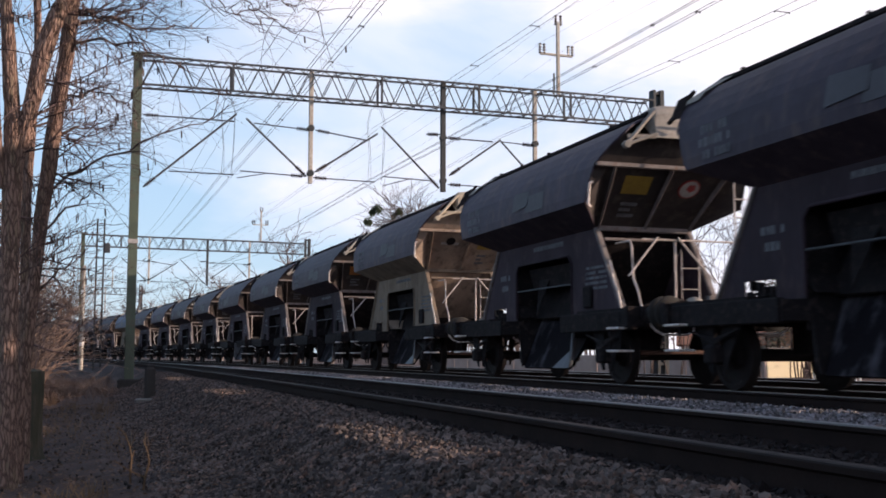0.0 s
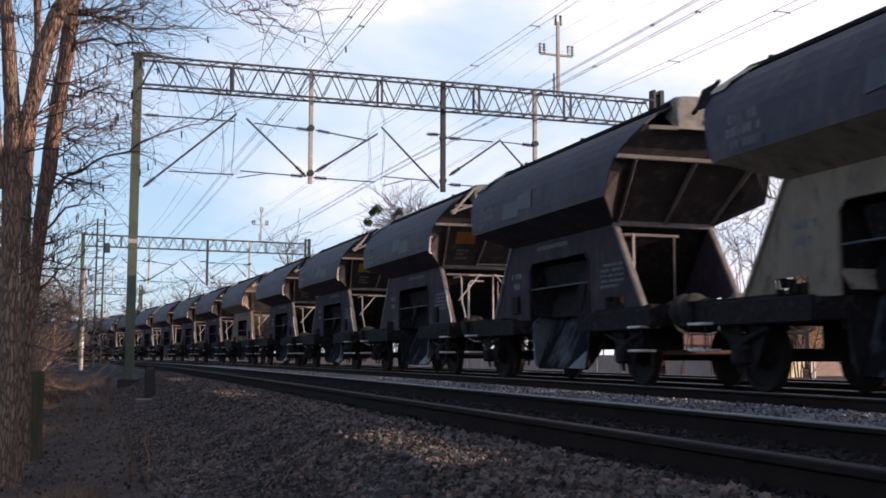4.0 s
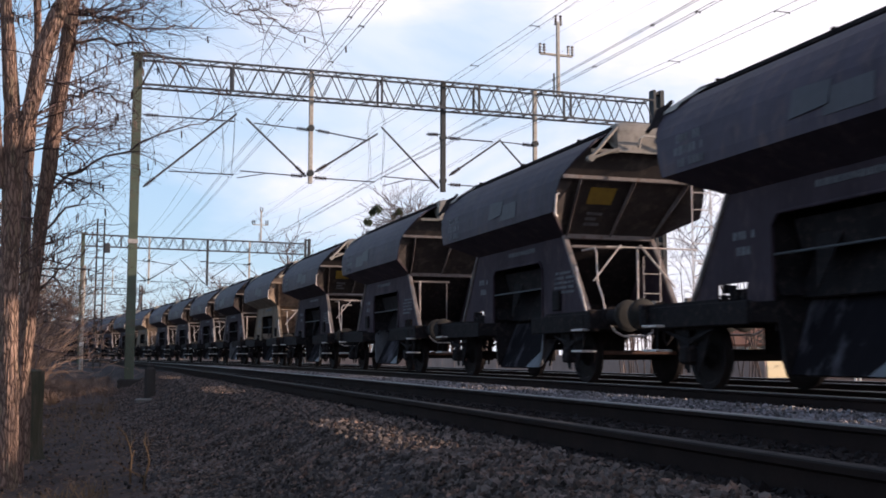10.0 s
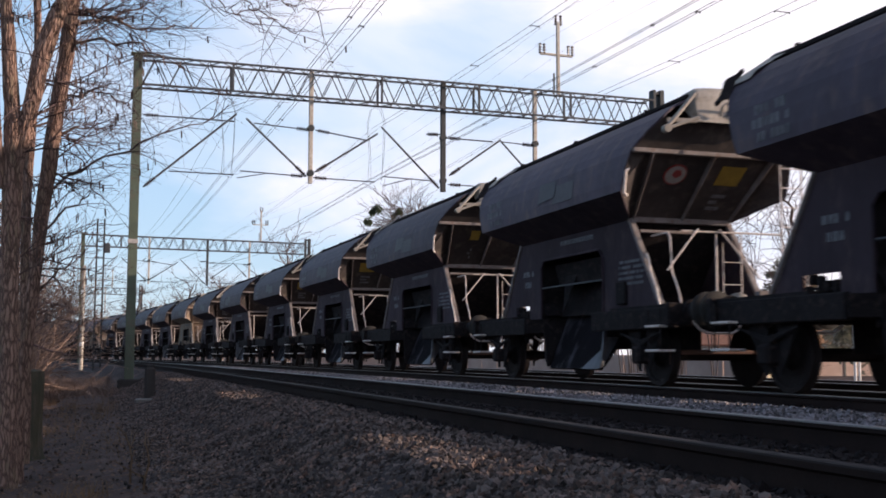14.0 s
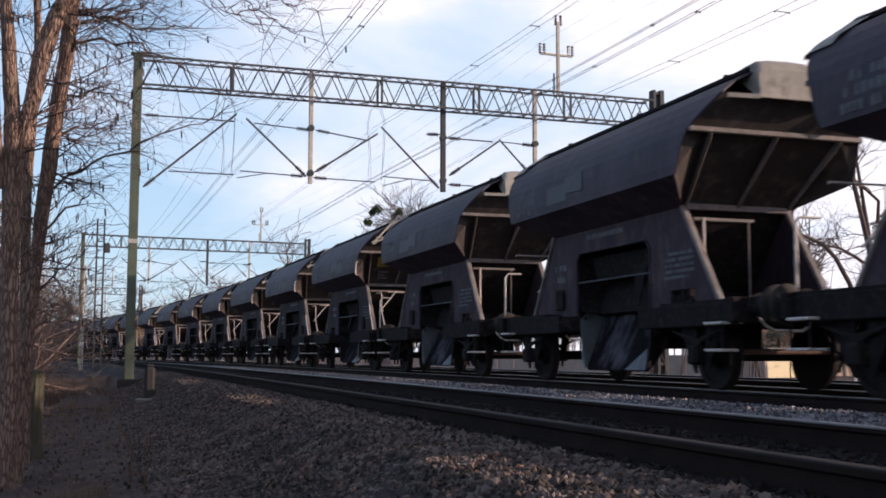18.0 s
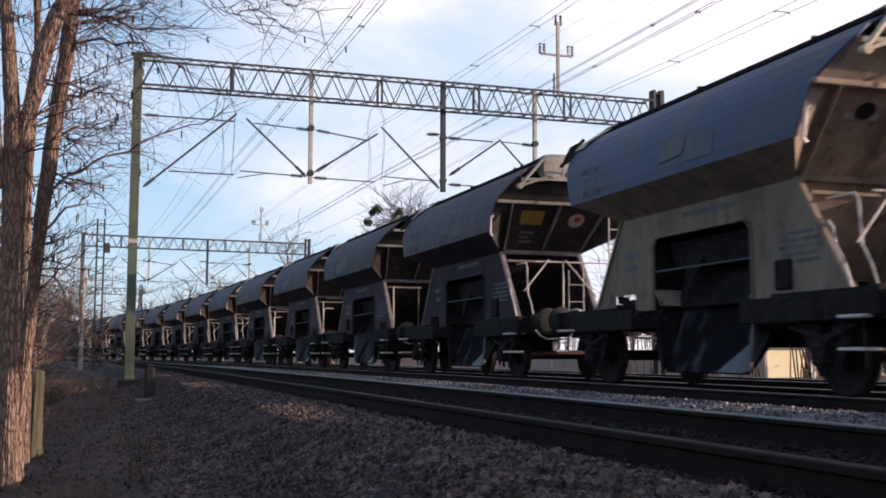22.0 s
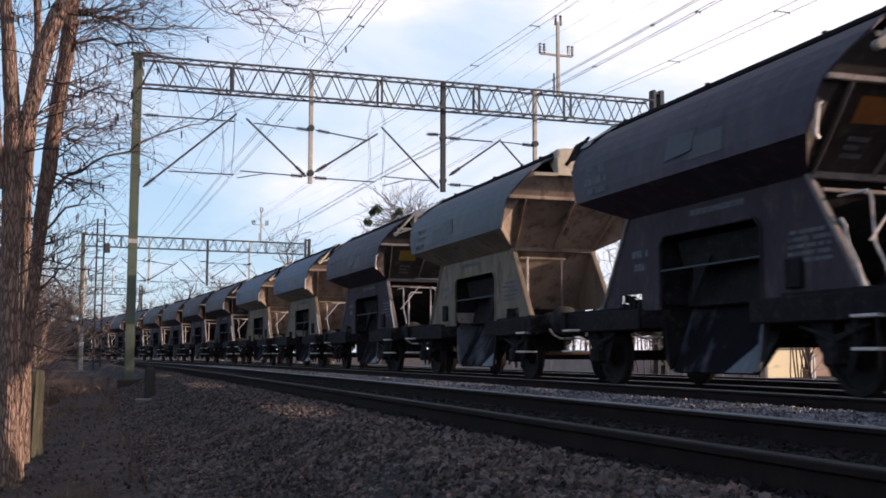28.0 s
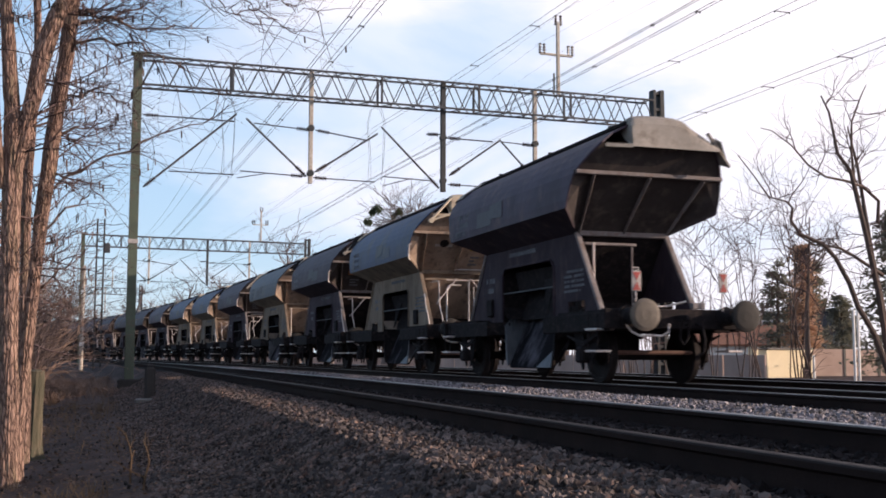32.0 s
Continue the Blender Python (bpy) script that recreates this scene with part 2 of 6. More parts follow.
LITTER = material("leaf_litter", (0.19, 0.12, 0.085), (0.10, 0.068, 0.052), 0.9, grain=20, patch=1, bump=0.0, per_island=0.5)
CREAM = material("wall_cream_render", (0.72, 0.62, 0.42), (0.62, 0.53, 0.36), 0.9, grain=12, patch=0.7, bump=0.2)
GREY_RENDER = material("wall_grey_render", (0.33, 0.31, 0.29), (0.25, 0.235, 0.22), 0.9, grain=12, patch=0.7, bump=0.2)
SLATE = material("roof_slate", (0.05, 0.052, 0.058), (0.035, 0.036, 0.04), 0.8, grain=14, patch=1, bump=0.3)
TERRACOTTA = material("roof_terracotta", (0.36, 0.16, 0.09), (0.25, 0.11, 0.07), 0.8, grain=14, patch=1, bump=0.3)
FRAME_WHITE = material("window_frame_white", (0.75, 0.74, 0.72), (0.65, 0.64, 0.62), 0.5, grain=14, patch=1, bump=0.0)
PANE = material("window_glass_dark", (0.03, 0.035, 0.045), (0.02, 0.024, 0.03), 0.08, grain=3, patch=1, bump=0.0)
CONCRETE = material("concrete_old", (0.16, 0.15, 0.14), (0.11, 0.104, 0.098), 0.9, grain=24, patch=2, bump=0.4)
SOIL_CONCRETE = material("concrete_soot_stained", (0.06, 0.055, 0.053), (0.042, 0.039, 0.038), 0.95, grain=24, patch=2, bump=0.4, spec=0.1)
PINK_WALL = material("wall_brick_pink", (0.50, 0.37, 0.31), (0.38, 0.27, 0.225), 0.9, grain=14, patch=0.8, bump=0.2)
MOSSY = material("stump_mossy_bark", (0.10, 0.08, 0.05), (0.045, 0.047, 0.03), 0.95, grain=20, patch=4, bump=1.0, third=(0.14, 0.10, 0.07), stretch=(1, 1, 0.3))


def let_light_through(mat, colour):
    """Thin foliage passes part of the light from behind."""
    nt = mat.node_tree
    out = next(n for n in nt.nodes if n.type == "OUTPUT_MATERIAL")
    front = out.inputs["Surface"].links[0].from_socket
    back = nt.nodes.new("ShaderNodeBsdfTranslucent")
    back.inputs["Color"].default_value = (*colour, 1)
    both = nt.nodes.new("ShaderNodeMixShader")
    both.inputs["Fac"].default_value = 0.45
    nt.links.new(front, both.inputs[1])
    nt.links.new(back.outputs["BSDF"], both.inputs[2])
    nt.links.new(both.outputs["Shader"], out.inputs["Surface"])


def furrow(mat, across, along, colour):
    """A network of dark furrows between bark plates, drawn out along the trunk."""
    nt = mat.node_tree
    b = nt.nodes["Principled BSDF"]
    tc = nt.nodes.new("ShaderNodeTexCoord")
    warp = nt.nodes.new("ShaderNodeTexNoise")
    warp.inputs["Scale"].default_value, warp.inputs["Detail"].default_value = 7.0, 3
    nt.links.new(tc.outputs["Object"], warp.inputs["Vector"])
    bent = nt.nodes.new("ShaderNodeVectorMath")
    bent.operation = "MULTIPLY_ADD"
    bent.inputs[1].default_value = (0.06, 0.06, 0.0)
    nt.links.new(warp.outputs["Color"], bent.inputs[0])
    nt.links.new(tc.outputs["Object"], bent.inputs[2])
    mp = nt.nodes.new("ShaderNodeMapping")
    mp.inputs["Scale"].default_value = (across, across, along)
    nt.links.new(bent.outputs["Vector"], mp.inputs["Vector"])
    vor = nt.nodes.new("ShaderNodeTexVoronoi")
    vor.feature = "DISTANCE_TO_EDGE"
    vor.inputs["Scale"].default_value = 1.0
    nt.links.new(mp.outputs["Vector"], vor.inputs["Vector"])
    edge = nt.nodes.new("ShaderNodeMapRange")
    edge.inputs["From Min"].default_value, edge.inputs["From Max"].default_value = 0.0, 0.22
    nt.links.new(vor.outputs["Distance"], edge.inputs["Value"])
    old = b.inputs["Base Color"].links[0].from_socket
    mix = nt.nodes.new("ShaderNodeMix")
    mix.data_type = "RGBA"
    mix.inputs["A"].default_value = (*colour, 1)
    nt.links.new(edge.outputs["Result"], mix.inputs["Factor"])
    nt.links.new(old, mix.inputs["B"])
    nt.links.new(mix.outputs["Result"], b.inputs["Base Color"])
    bp = nt.nodes.new("ShaderNodeBump")
    bp.inputs["Strength"].default_value, bp.inputs["Distance"].default_value = 0.8, 0.012
    nt.links.new(edge.outputs["Result"], bp.inputs["Height"])
    nt.links.new(b.inputs["Normal"].links[0].from_socket, bp.inputs["Normal"])
    nt.links.new(bp.outputs["Normal"], b.inputs["Normal"])


furrow(BARK_PALE, 50.0, 9.0, (0.10, 0.066, 0.055))
let_light_through(NEEDLE_BROWN, (0.55, 0.34, 0.22))
let_light_through(NEEDLE, (0.24, 0.24, 0.18))
let_light_through(MISTLETOE, (0.10, 0.13, 0.05))
let_light_through(LITTER, (0.2, 0.12, 0.07))
let_light_through(DRY_GRASS, (0.24, 0.16, 0.1))



# ---- mesh helpers ----
class Shape:
    """Gathers vertices and faces of one mesh."""

    def __init__(self):
        self.v, self.f = [], []

    def add(self, verts, faces):
        n = len(self.v)
        self.v.extend(tuple(p) for p in verts)
        self.f.extend(tuple(i + n for i in face) for face in faces)
        return self

    def box(self, c, size, edge=0.0, m=None):
        """A box with chamfered edges, centred at c; m turns it about c."""
        hx, hy, hz = (s / 2 for s in size)
        e = min(edge, hx * 0.9, hy * 0.9, hz * 0.9)
        verts, index = [], {}
        for sx in (-1, 1):
            for sy in (-1, 1):
                for sz in (-1, 1):
                    for k in range(3 if e else 1):
                        p = [sx * hx, sy * hy, sz * hz]
                        if e:
                            for a, s in enumerate((sx, sy, sz)):
                                if a != k:
                                    p[a] -= s * e
                        index[(sx, sy, sz, k)] = len(verts)
                        verts.append(p)
        faces = []
        g = (lambda x, y, z, k: index[(x, y, z, k if e else 0)])
        for s in (-1, 1):
            for k in range(3):
                a, b = [i for i in range(3) if i != k]
                quad = []
                for p, q in ((-1, -1), (1, -1), (1, 1), (-1, 1)):
                    c3 = [0, 0, 0]
                    c3[k], c3[a], c3[b] = s, p, q
                    quad.append(g(*c3, k))
                flip = (s == 1) == (k == 1)
                faces.append(tuple(reversed(quad)) if flip else tuple(quad))
        if e:
            for k in range(3):
                a, b = [i for i in range(3) if i != k]
                for p in (-1, 1):
                    for q in (-1, 1):
                        lo, hi = [0, 0, 0], [0, 0, 0]
                        lo[k], lo[a], lo[b] = -1, p, q
                        hi[k], hi[a], hi[b] = 1, p, q
                        faces.append((g(*lo, a), g(*hi, a), g(*hi, b), g(*lo, b)))
            for sx in (-1, 1):
                for sy in (-1, 1):
                    for sz in (-1, 1):
                        faces.append((g(sx, sy, sz, 0), g(sx, sy, sz, 1), g(sx, sy, sz, 2)))
        c = Vector(c)
        verts = [c + (m @ Vector(p) if m else Vector(p)) for p in verts]
        return self.add(verts, faces)

    def beam(self, a, b, w, h, edge=0.0, up=(0, 0, 1)):
        """A bar of section w x h from a to b."""
        a, b = Vector(a), Vector(b)
        y = (b - a).normalized()
        x = y.cross(Vector(up))
        if x.length < 1e-4:
            x = y.cross(Vector((1, 0, 0)))
        x.normalize()
        z = x.cross(y)
        m = Matrix((x, y, z)).transposed()
        return self.box((a + b) / 2, (w, (b - a).length, h), edge, m)

    def tube(self, pts, radii, n=8, cap=True):
        """A round tube through points; radii one number or one a point."""
        pts = [Vector(p) for p in pts]
        if not hasattr(radii, "__len__"):
            radii = [radii] * len(pts)
        t = (pts[1] - pts[0]).normalized()
        side = t.cross(Vector((0.31, 0.17, 0.93)))
        if side.length < 1e-3:
            side = t.cross(Vector((1, 0, 0)))
        side.normalize()
        verts = []
        for i, p in enumerate(pts):
            d = (pts[min(i + 1, len(pts) - 1)] - pts[max(i - 1, 0)]).normalized()
            side = side - d * side.dot(d)
            side.normalize()
            up = d.cross(side)
            for k in range(n):
                ang = 2 * math.pi * k / n
                verts.append(p + (side * math.cos(ang) + up * math.sin(ang)) * radii[i])
        faces = []
        for i in range(len(pts) - 1):
            for k in range(n):
                k2 = (k + 1) % n
                faces.append((i * n + k, i * n + k2, (i + 1) * n + k2, (i + 1) * n + k))
        if cap:
            faces.append(tuple(reversed(range(n))))
            faces.append(tuple((len(pts) - 1) * n + k for k in range(n)))
        return self.add(verts, faces)

    def plate(self, corners, thick):
        """A flat sheet with thickness from its corners (in order); thick is an offset vector."""
        n = len(corners)
        off = Vector(thick)
        verts = [Vector(p) for p in corners] + [Vector(p) + off for p in corners]
        faces = [tuple(range(n)), tuple(reversed(range(n, 2 * n)))]
        faces += [(i, i + n, (i + 1) % n + n, (i + 1) % n) for i in range(n)]
        return self.add(verts, faces)

    def lathe(self, profile, axis_point, axis, n=20):
        """A turned solid: profile rows of (distance along the axis, radius)."""
        ax = Vector(axis).normalized()
        s = ax.orthogonal().normalized()
        u = ax.cross(s)
        c = Vector(axis_point)
        verts, faces = [], []
        for d, r in profile:
            for k in range(n):
                a = 2 * math.pi * k / n
                verts.append(c + ax * d + (s * math.cos(a) + u * math.sin(a)) * r)
        for i in range(len(profile) - 1):
            for k in range(n):
                k2 = (k + 1) % n
                faces.append((i * n + k, i * n + k2, (i + 1) * n + k2, (i + 1) * n + k))
        faces.append(tuple(reversed(range(n))))
        faces.append(tuple((len(profile) - 1) * n + k for k in range(n)))
        return self.add(verts, faces)

    def mesh(self, name, mat, smooth=False):
        me = bpy.data.meshes.new(name)
        me.from_pydata([tuple(p) for p in self.v], [], self.f)
        me.materials.append(mat)
        if smooth:
            me.polygons.foreach_set("use_smooth", [True] * len(me.polygons))
        me.update()
        return me


def fix_normals(me, weld=0.0):
    bm = bmesh.new()
    bm.from_mesh(me)
    if weld:
        bmesh.ops.remove_doubles(bm, verts=bm.verts, dist=weld)
    bmesh.ops.recalc_face_normals(bm, faces=bm.faces)
    bm.to_mesh(me)
    bm.free()


def part(name, shape, mat, parent, label="", smooth=False, weld=0.0):
    me = shape.mesh(name, mat, smooth)
    fix_normals(me, weld)
    ob = new(name, me)
    ob.parent = parent
    if label:
        ob["label"] = label
    return ob


def thing(name, shape, mat, label, category, group="", kind="", smooth=False):
    me = shape.mesh(name, mat, smooth)
    if len(me.vertices) < 60000:
        fix_normals(me)
    return tagged(new(name, me), label, category, group, kind)


def empty(name, m, label, category, group="", kind=""):
    ob = new(name)
    ob.matrix_world = m
    ob.empty_display_size = 0.2
    return tagged(ob, label, category, group, kind)


# ---- the line of the tracks: straight past the camera, bending left in the distance ----
BEND_START, BEND_GROWTH, BEND_MOST = 0.00049128, 1.8711e-5, 90.0
TRACK_X = 8.6615          # centre of the goods train's track beside the camera
STEP = 0.5


def lay_line():
    x = y = 0.0
    rows = []
    s = 0.0
    while s < 620:
        g = min(s, BEND_MOST)
        a = BEND_START * s + BEND_GROWTH * (g * g / 2 + (s - g) * g)
        a = min(a, 0.62)
        rows.append((x, y, a))
        x -= math.sin(a) * STEP
        y += math.cos(a) * STEP
        s += STEP
    return rows


LINE = lay_line()


def on_line(s, u, z=0.0):
    """World place at s metres along the train's track and u metres to its right, and the heading."""
    if s < 0:
        return Vector((TRACK_X + u, s, z)), 0.0
    i = min(int(s / STEP), len(LINE) - 2)
    k = s / STEP - i
    (x0, y0, a0), (x1, y1, a1) = LINE[i], LINE[i + 1]
    x, y, a = x0 + (x1 - x0) * k, y0 + (y1 - y0) * k, a0 + (a1 - a0) * k
    return Vector((TRACK_X + x + u * math.cos(a), y + u * math.sin(a), z)), a


# ---- ground, ballast, tracks ----
NEAR_U, NEAR_Z = -5.3472, 0.0618       # centre and rail height of the track beside the path
THIRD_U = 3.93                         # centre of the track beyond the train


def ground_height(u):
    """Height across the line, u metres right of the train's track."""
    rows = ((-400, 1.0), (-60, 0.6), (-20, -0.2), (-12, -0.55), (-9.5, -0.68), (-8.9, -0.60), (-8.3, -0.55), (-7.65, -0.42), (-7.05, -0.125), (-6.5, -0.10), (-4.0, -0.12), (-3.4, -0.10), (-2.2, -0.10), (-1.4, -0.17),
            (1.4, -0.17), (2.4, -0.17), (5.4, -0.17), (6.2, -0.2), (7.6, -0.5), (14, -0.55), (40, -0.5), (400, 0.2))
    for (a, za), (b, zb) in zip(rows, rows[1:]):
        if u <= b:
            k = (u - a) / (b - a)
            return za + (zb - za) * k
    return rows[-1][1]


def build_ground():
    us = [-1800, -400, -120, -60, -40, -28, -20, -16, -14, -12.5, -11.5, -10.8, -10.2, -9.6, -9.2, -8.8, -8.3, -8.0, -7.65, -7.35, -7.05, -6.8, -6.5, -6.1, -5.3, -4.5, -4.0, -3.4, -2.8, -2.2, -1.4,
          0, 1.4, 2.4, 3.9, 5.4, 6.2, 6.9, 7.6, 9, 11, 14, 20, 30, 45, 80, 160, 400, 1800]
    ss = [-1500, -300, -100, -40, -20, -10, -4, 0] + [1 + 0.7 * k for k in range(50)] + [38 + 3 * k for k in range(40)] + [165 + 15 * k for k in range(29)] + [700, 1600]
    sh = Shape()
    for s in ss:
        for u in us:
            p, a = on_line(min(s, 600), u)
            if s > 600:
                p = p + Vector((-math.sin(a), math.cos(a), 0)) * (s - 600)
            rough = 0.05 * noise.noise(Vector((p.x * 0.7, p.y * 0.7, 0))) + 0.02 * noise.noise(Vector((p.x * 3, p.y * 3, 5)))
            flat = 0.25 if -7 < u < 6 else 1.0
            z = ground_height(max(-400, min(400, u))) + rough * flat
            sh.v.append((p.x, p.y, z))
    n = len(us)
    for i in range(len(ss) - 1):
        for j in range(n - 1):
            sh.f.append((i * n + j, i * n + j + 1, (i + 1) * n + j + 1, (i + 1) * n + j))
    g = thing("ground", sh, SOIL, "dark trodden soil and leaf mould beside the railway", "ground", kind="structure", smooth=True)
    strip_of_bed(us, ss, -8.5, -6.5, BALLAST, "ballast_shoulder", "dark crushed stone shoulder beside the near track")
    strip_of_bed(us, ss, -6.65, -3.9, BALLAST_DARK, "oily_ballast", "near-black ballast under the near track")
    strip_of_bed(us, ss, -4.1, 7.8, BALLAST, "ballast_bed", "crushed stone bed under the middle and far tracks")
    return g


def strip_of_bed(us, ss, u0, u1, mat, name, label):
    bed = Shape()
    cols = [u for u in us if u0 < u < u1]
    rows_s = [s for s in ss if -45 < s < 440]
    for s in rows_s:
        for u in cols:
            p, a = on_line(s, u)
            z = ground_height(u) + 0.02 + 0.02 * noise.noise(Vector((p.x * 4, p.y * 4, 2)))
            if u <= -8.35 or u >= 7.55:
                z -= 0.12
            bed.v.append((p.x, p.y, z))
    n = len(cols)
    for i in range(len(rows_s) - 1):
        for j in range(n - 1):
            bed.f.append((i * n + j, i * n + j + 1, (i + 1) * n + j + 1, (i + 1) * n + j))
    thing(name, bed, mat, label, "ballast", kind="structure", smooth=True)


def stones(name, count, area, seed, size, label, sink=0.35, mat=None, even=1.5):
    """Loose crushed stones over a stretch of the bed, joined into one sheet of stuff. area: s and u ranges."""
    rng = np.random.default_rng(seed)
    s0, s1, u0, u1 = area
    base = np.array([(1, 0, 0), (-1, 0, 0), (0, 1, 0), (0, -1, 0), (0, 0, 1), (0, 0, -1), (0.62, 0.62, 0.5), (-0.62, -0.6, 0.52)], float)
    tri = np.array([(0, 2, 6), (2, 4, 6), (4, 0, 6), (2, 1, 4), (1, 3, 7), (3, 4, 7), (4, 1, 7), (3, 0, 4), (2, 0, 5), (1, 2, 5), (3, 1, 5), (0, 3, 5)])
    s = s0 + (s1 - s0) * rng.random(count) ** even
    u = rng.uniform(u0, u1, count)
    centre = np.empty((count, 3))
    for i in range(count):
        p, a = on_line(float(s[i]), float(u[i]))
        centre[i] = (p.x, p.y, ground_height(float(u[i])) + 0.02)
    r = rng.uniform(*size, (count, 1)) * rng.uniform(0.7, 1.3, (count, 3))
    centre[:, 2] += r[:, 2] * sink
    q = rng.normal(size=(count, 4))
    q /= np.linalg.norm(q, axis=1, keepdims=True)
    w, x, y, z = q.T
    rot = np.stack([1 - 2 * (y * y + z * z), 2 * (x * y - z * w), 2 * (x * z + y * w), 2 * (x * y + z * w), 1 - 2 * (x * x + z * z), 2 * (y * z - x * w),
                    2 * (x * z - y * w), 2 * (y * z + x * w), 1 - 2 * (x * x + y * y)], 1).reshape(-1, 3, 3)
    local = base[None] * (1 + rng.uniform(-0.25, 0.25, (count, len(base), 1)))
    v = np.einsum("nij,nkj->nki", rot, local) * r[:, None, :] + centre[:, None, :]
    f = tri[None] + (np.arange(count) * len(base))[:, None, None]
    me = bpy.data.meshes.new(name)
    me.from_pydata(v.reshape(-1, 3).tolist(), [], f.reshape(-1, 3).tolist())
    me.materials.append(mat or STONE)
    return tagged(new(name, me), label, "ballast", kind="stuff")


def rail_sweep(sh_side, sh_top, u, z, s0, s1):
    """A flat-bottomed rail: foot, web and head along the line; the running face apart."""
    prof = ((-0.07, -0.172), (-0.07, -0.16), (-0.012, -0.14), (-0.009, -0.05), (-0.036, -0.036), (-0.036, -0.006), (0.036, -0.006), (0.036, -0.036), (0.009, -0.05), (0.012, -0.14), (0.07, -0.16), (0.07, -0.172))
    head = ((-0.0365, -0.012), (-0.0365, -0.004), (-0.028, 0.0), (0.028, 0.0), (0.0365, -0.004), (0.0365, -0.012))
    s, st = s0, []
    while s < s1:
        st.append(s)
        s += 1.0 if s < 60 else 4.0
    st.append(s1)
    for shp, pr in ((sh_side, prof), (sh_top, head)):
        n0 = len(shp.v)
        for q in st:
            p, a = on_line(q, u, z)
            for du, dz in pr:
                shp.v.append((p.x + du * math.cos(a), p.y + du * math.sin(a), p.z + dz))
        n = len(pr)
        for i in range(len(st) - 1):
            for k in range(n):
                k2 = (k + 1) % n
                shp.f.append((n0 + i * n + k, n0 + i * n + k2, n0 + (i + 1) * n + k2, n0 + (i + 1) * n + k))


def build_track(u, z, label, singles=110):
    root = empty("railway_track", Matrix.Identity(4), label, "railway track", "tracks", "structure")
    for side in (-0.752, 0.752):
        a, b = Shape(), Shape()
        rail_sweep(a, b, u + side, z, -60, 420)
        rail = part("rail", a, RAIL_SIDE, root, "rusty steel rail")
        part("running_face", b, RAIL_DULL if u < -5 and side < 0 else RAIL_TOP, rail, "worn running face of the rail")
    sl = Shape().box((0, 0, -0.075), (2.6, 0.25, 0.15), 0.02).mesh("sleeper", TIMBER)
    fix_normals(sl)
    rest = Shape()
    for k in range(-20, 300):
        s = k * 0.62
        p, a = on_line(s, u, z - 0.172)
        if 0 <= k < singles:
            ob = new("sleeper", sl)
            ob.parent = root
            ob.matrix_local = Matrix.Translation(p) @ Matrix.Rotation(a, 4, "Z")
        else:
            m = Matrix.Rotation(a, 3, "Z")
            rest.box(p + Vector((0, 0, -0.075)), (2.6, 0.25, 0.15), 0.0, m)
    tagged(part("distant_sleepers", rest, TIMBER, root), kind="stuff")
    return root


# ---- hopper wagons ----
HALF = 4.64


def wagon_shape(end, u, d, z):
    """A place on the wagon: end 0 is the platform end at -y, end 1 the plain end at +y; d metres inwards from the buffer face."""
    return (u, -HALF + d, z) if end == 0 else (-u, HALF - d, z)


OUTLINE = ((0.0, 4.27, 1.16), (0.5, 4.22, 1.16), (1.02, 3.88, 1.08), (1.37, 3.45, 1.42), (1.42, 2.86, 1.68), (0.87, 2.54, 2.43))


# the side sheets' section, rounded at the shoulder: across, height, inset of the end
SKIN = ((0.0, 4.27, 1.16), (0.30, 4.255, 1.16), (0.55, 4.20, 1.16), (0.82, 4.065, 1.12), (1.04, 3.89, 1.08), (1.20, 3.71, 1.20), (1.31, 3.55, 1.33), (1.38, 3.40, 1.45), (1.41, 3.22, 1.53), (1.425, 3.0, 1.62), (1.42, 2.86, 1.68), (0.87, 2.54, 2.43))


def wheelset(parent, y):
    axle = Shape().tube([(-1.05, 0, 0), (-0.6, 0, 0), (0.6, 0, 0), (1.05, 0, 0)], [0.065, 0.085, 0.085, 0.065], 10)
    ws = part("wheelset", axle, WHEEL_STEEL, parent)
    ws.location = (0, y, 0.46)
    for side in (-1, 1):
        w = Shape().lathe(((-0.065, 0.40), (-0.05, 0.485), (-0.03, 0.485), (-0.02, 0.462), (0.065, 0.455), (0.065, 0.39), (0.03, 0.36), (0.02, 0.18), (0.06, 0.15), (0.09, 0.12)), (side * 0.752, 0, 0), (side, 0, 0), 24)
        wheel = part("wheel", w, WHEEL_STEEL, ws)
        part("hub_cap", Shape().lathe(((0.085, 0.10), (0.12, 0.085), (0.125, 0.03)), (side * 0.752, 0, 0), (side, 0, 0), 12), RUNNING, wheel)
    return ws


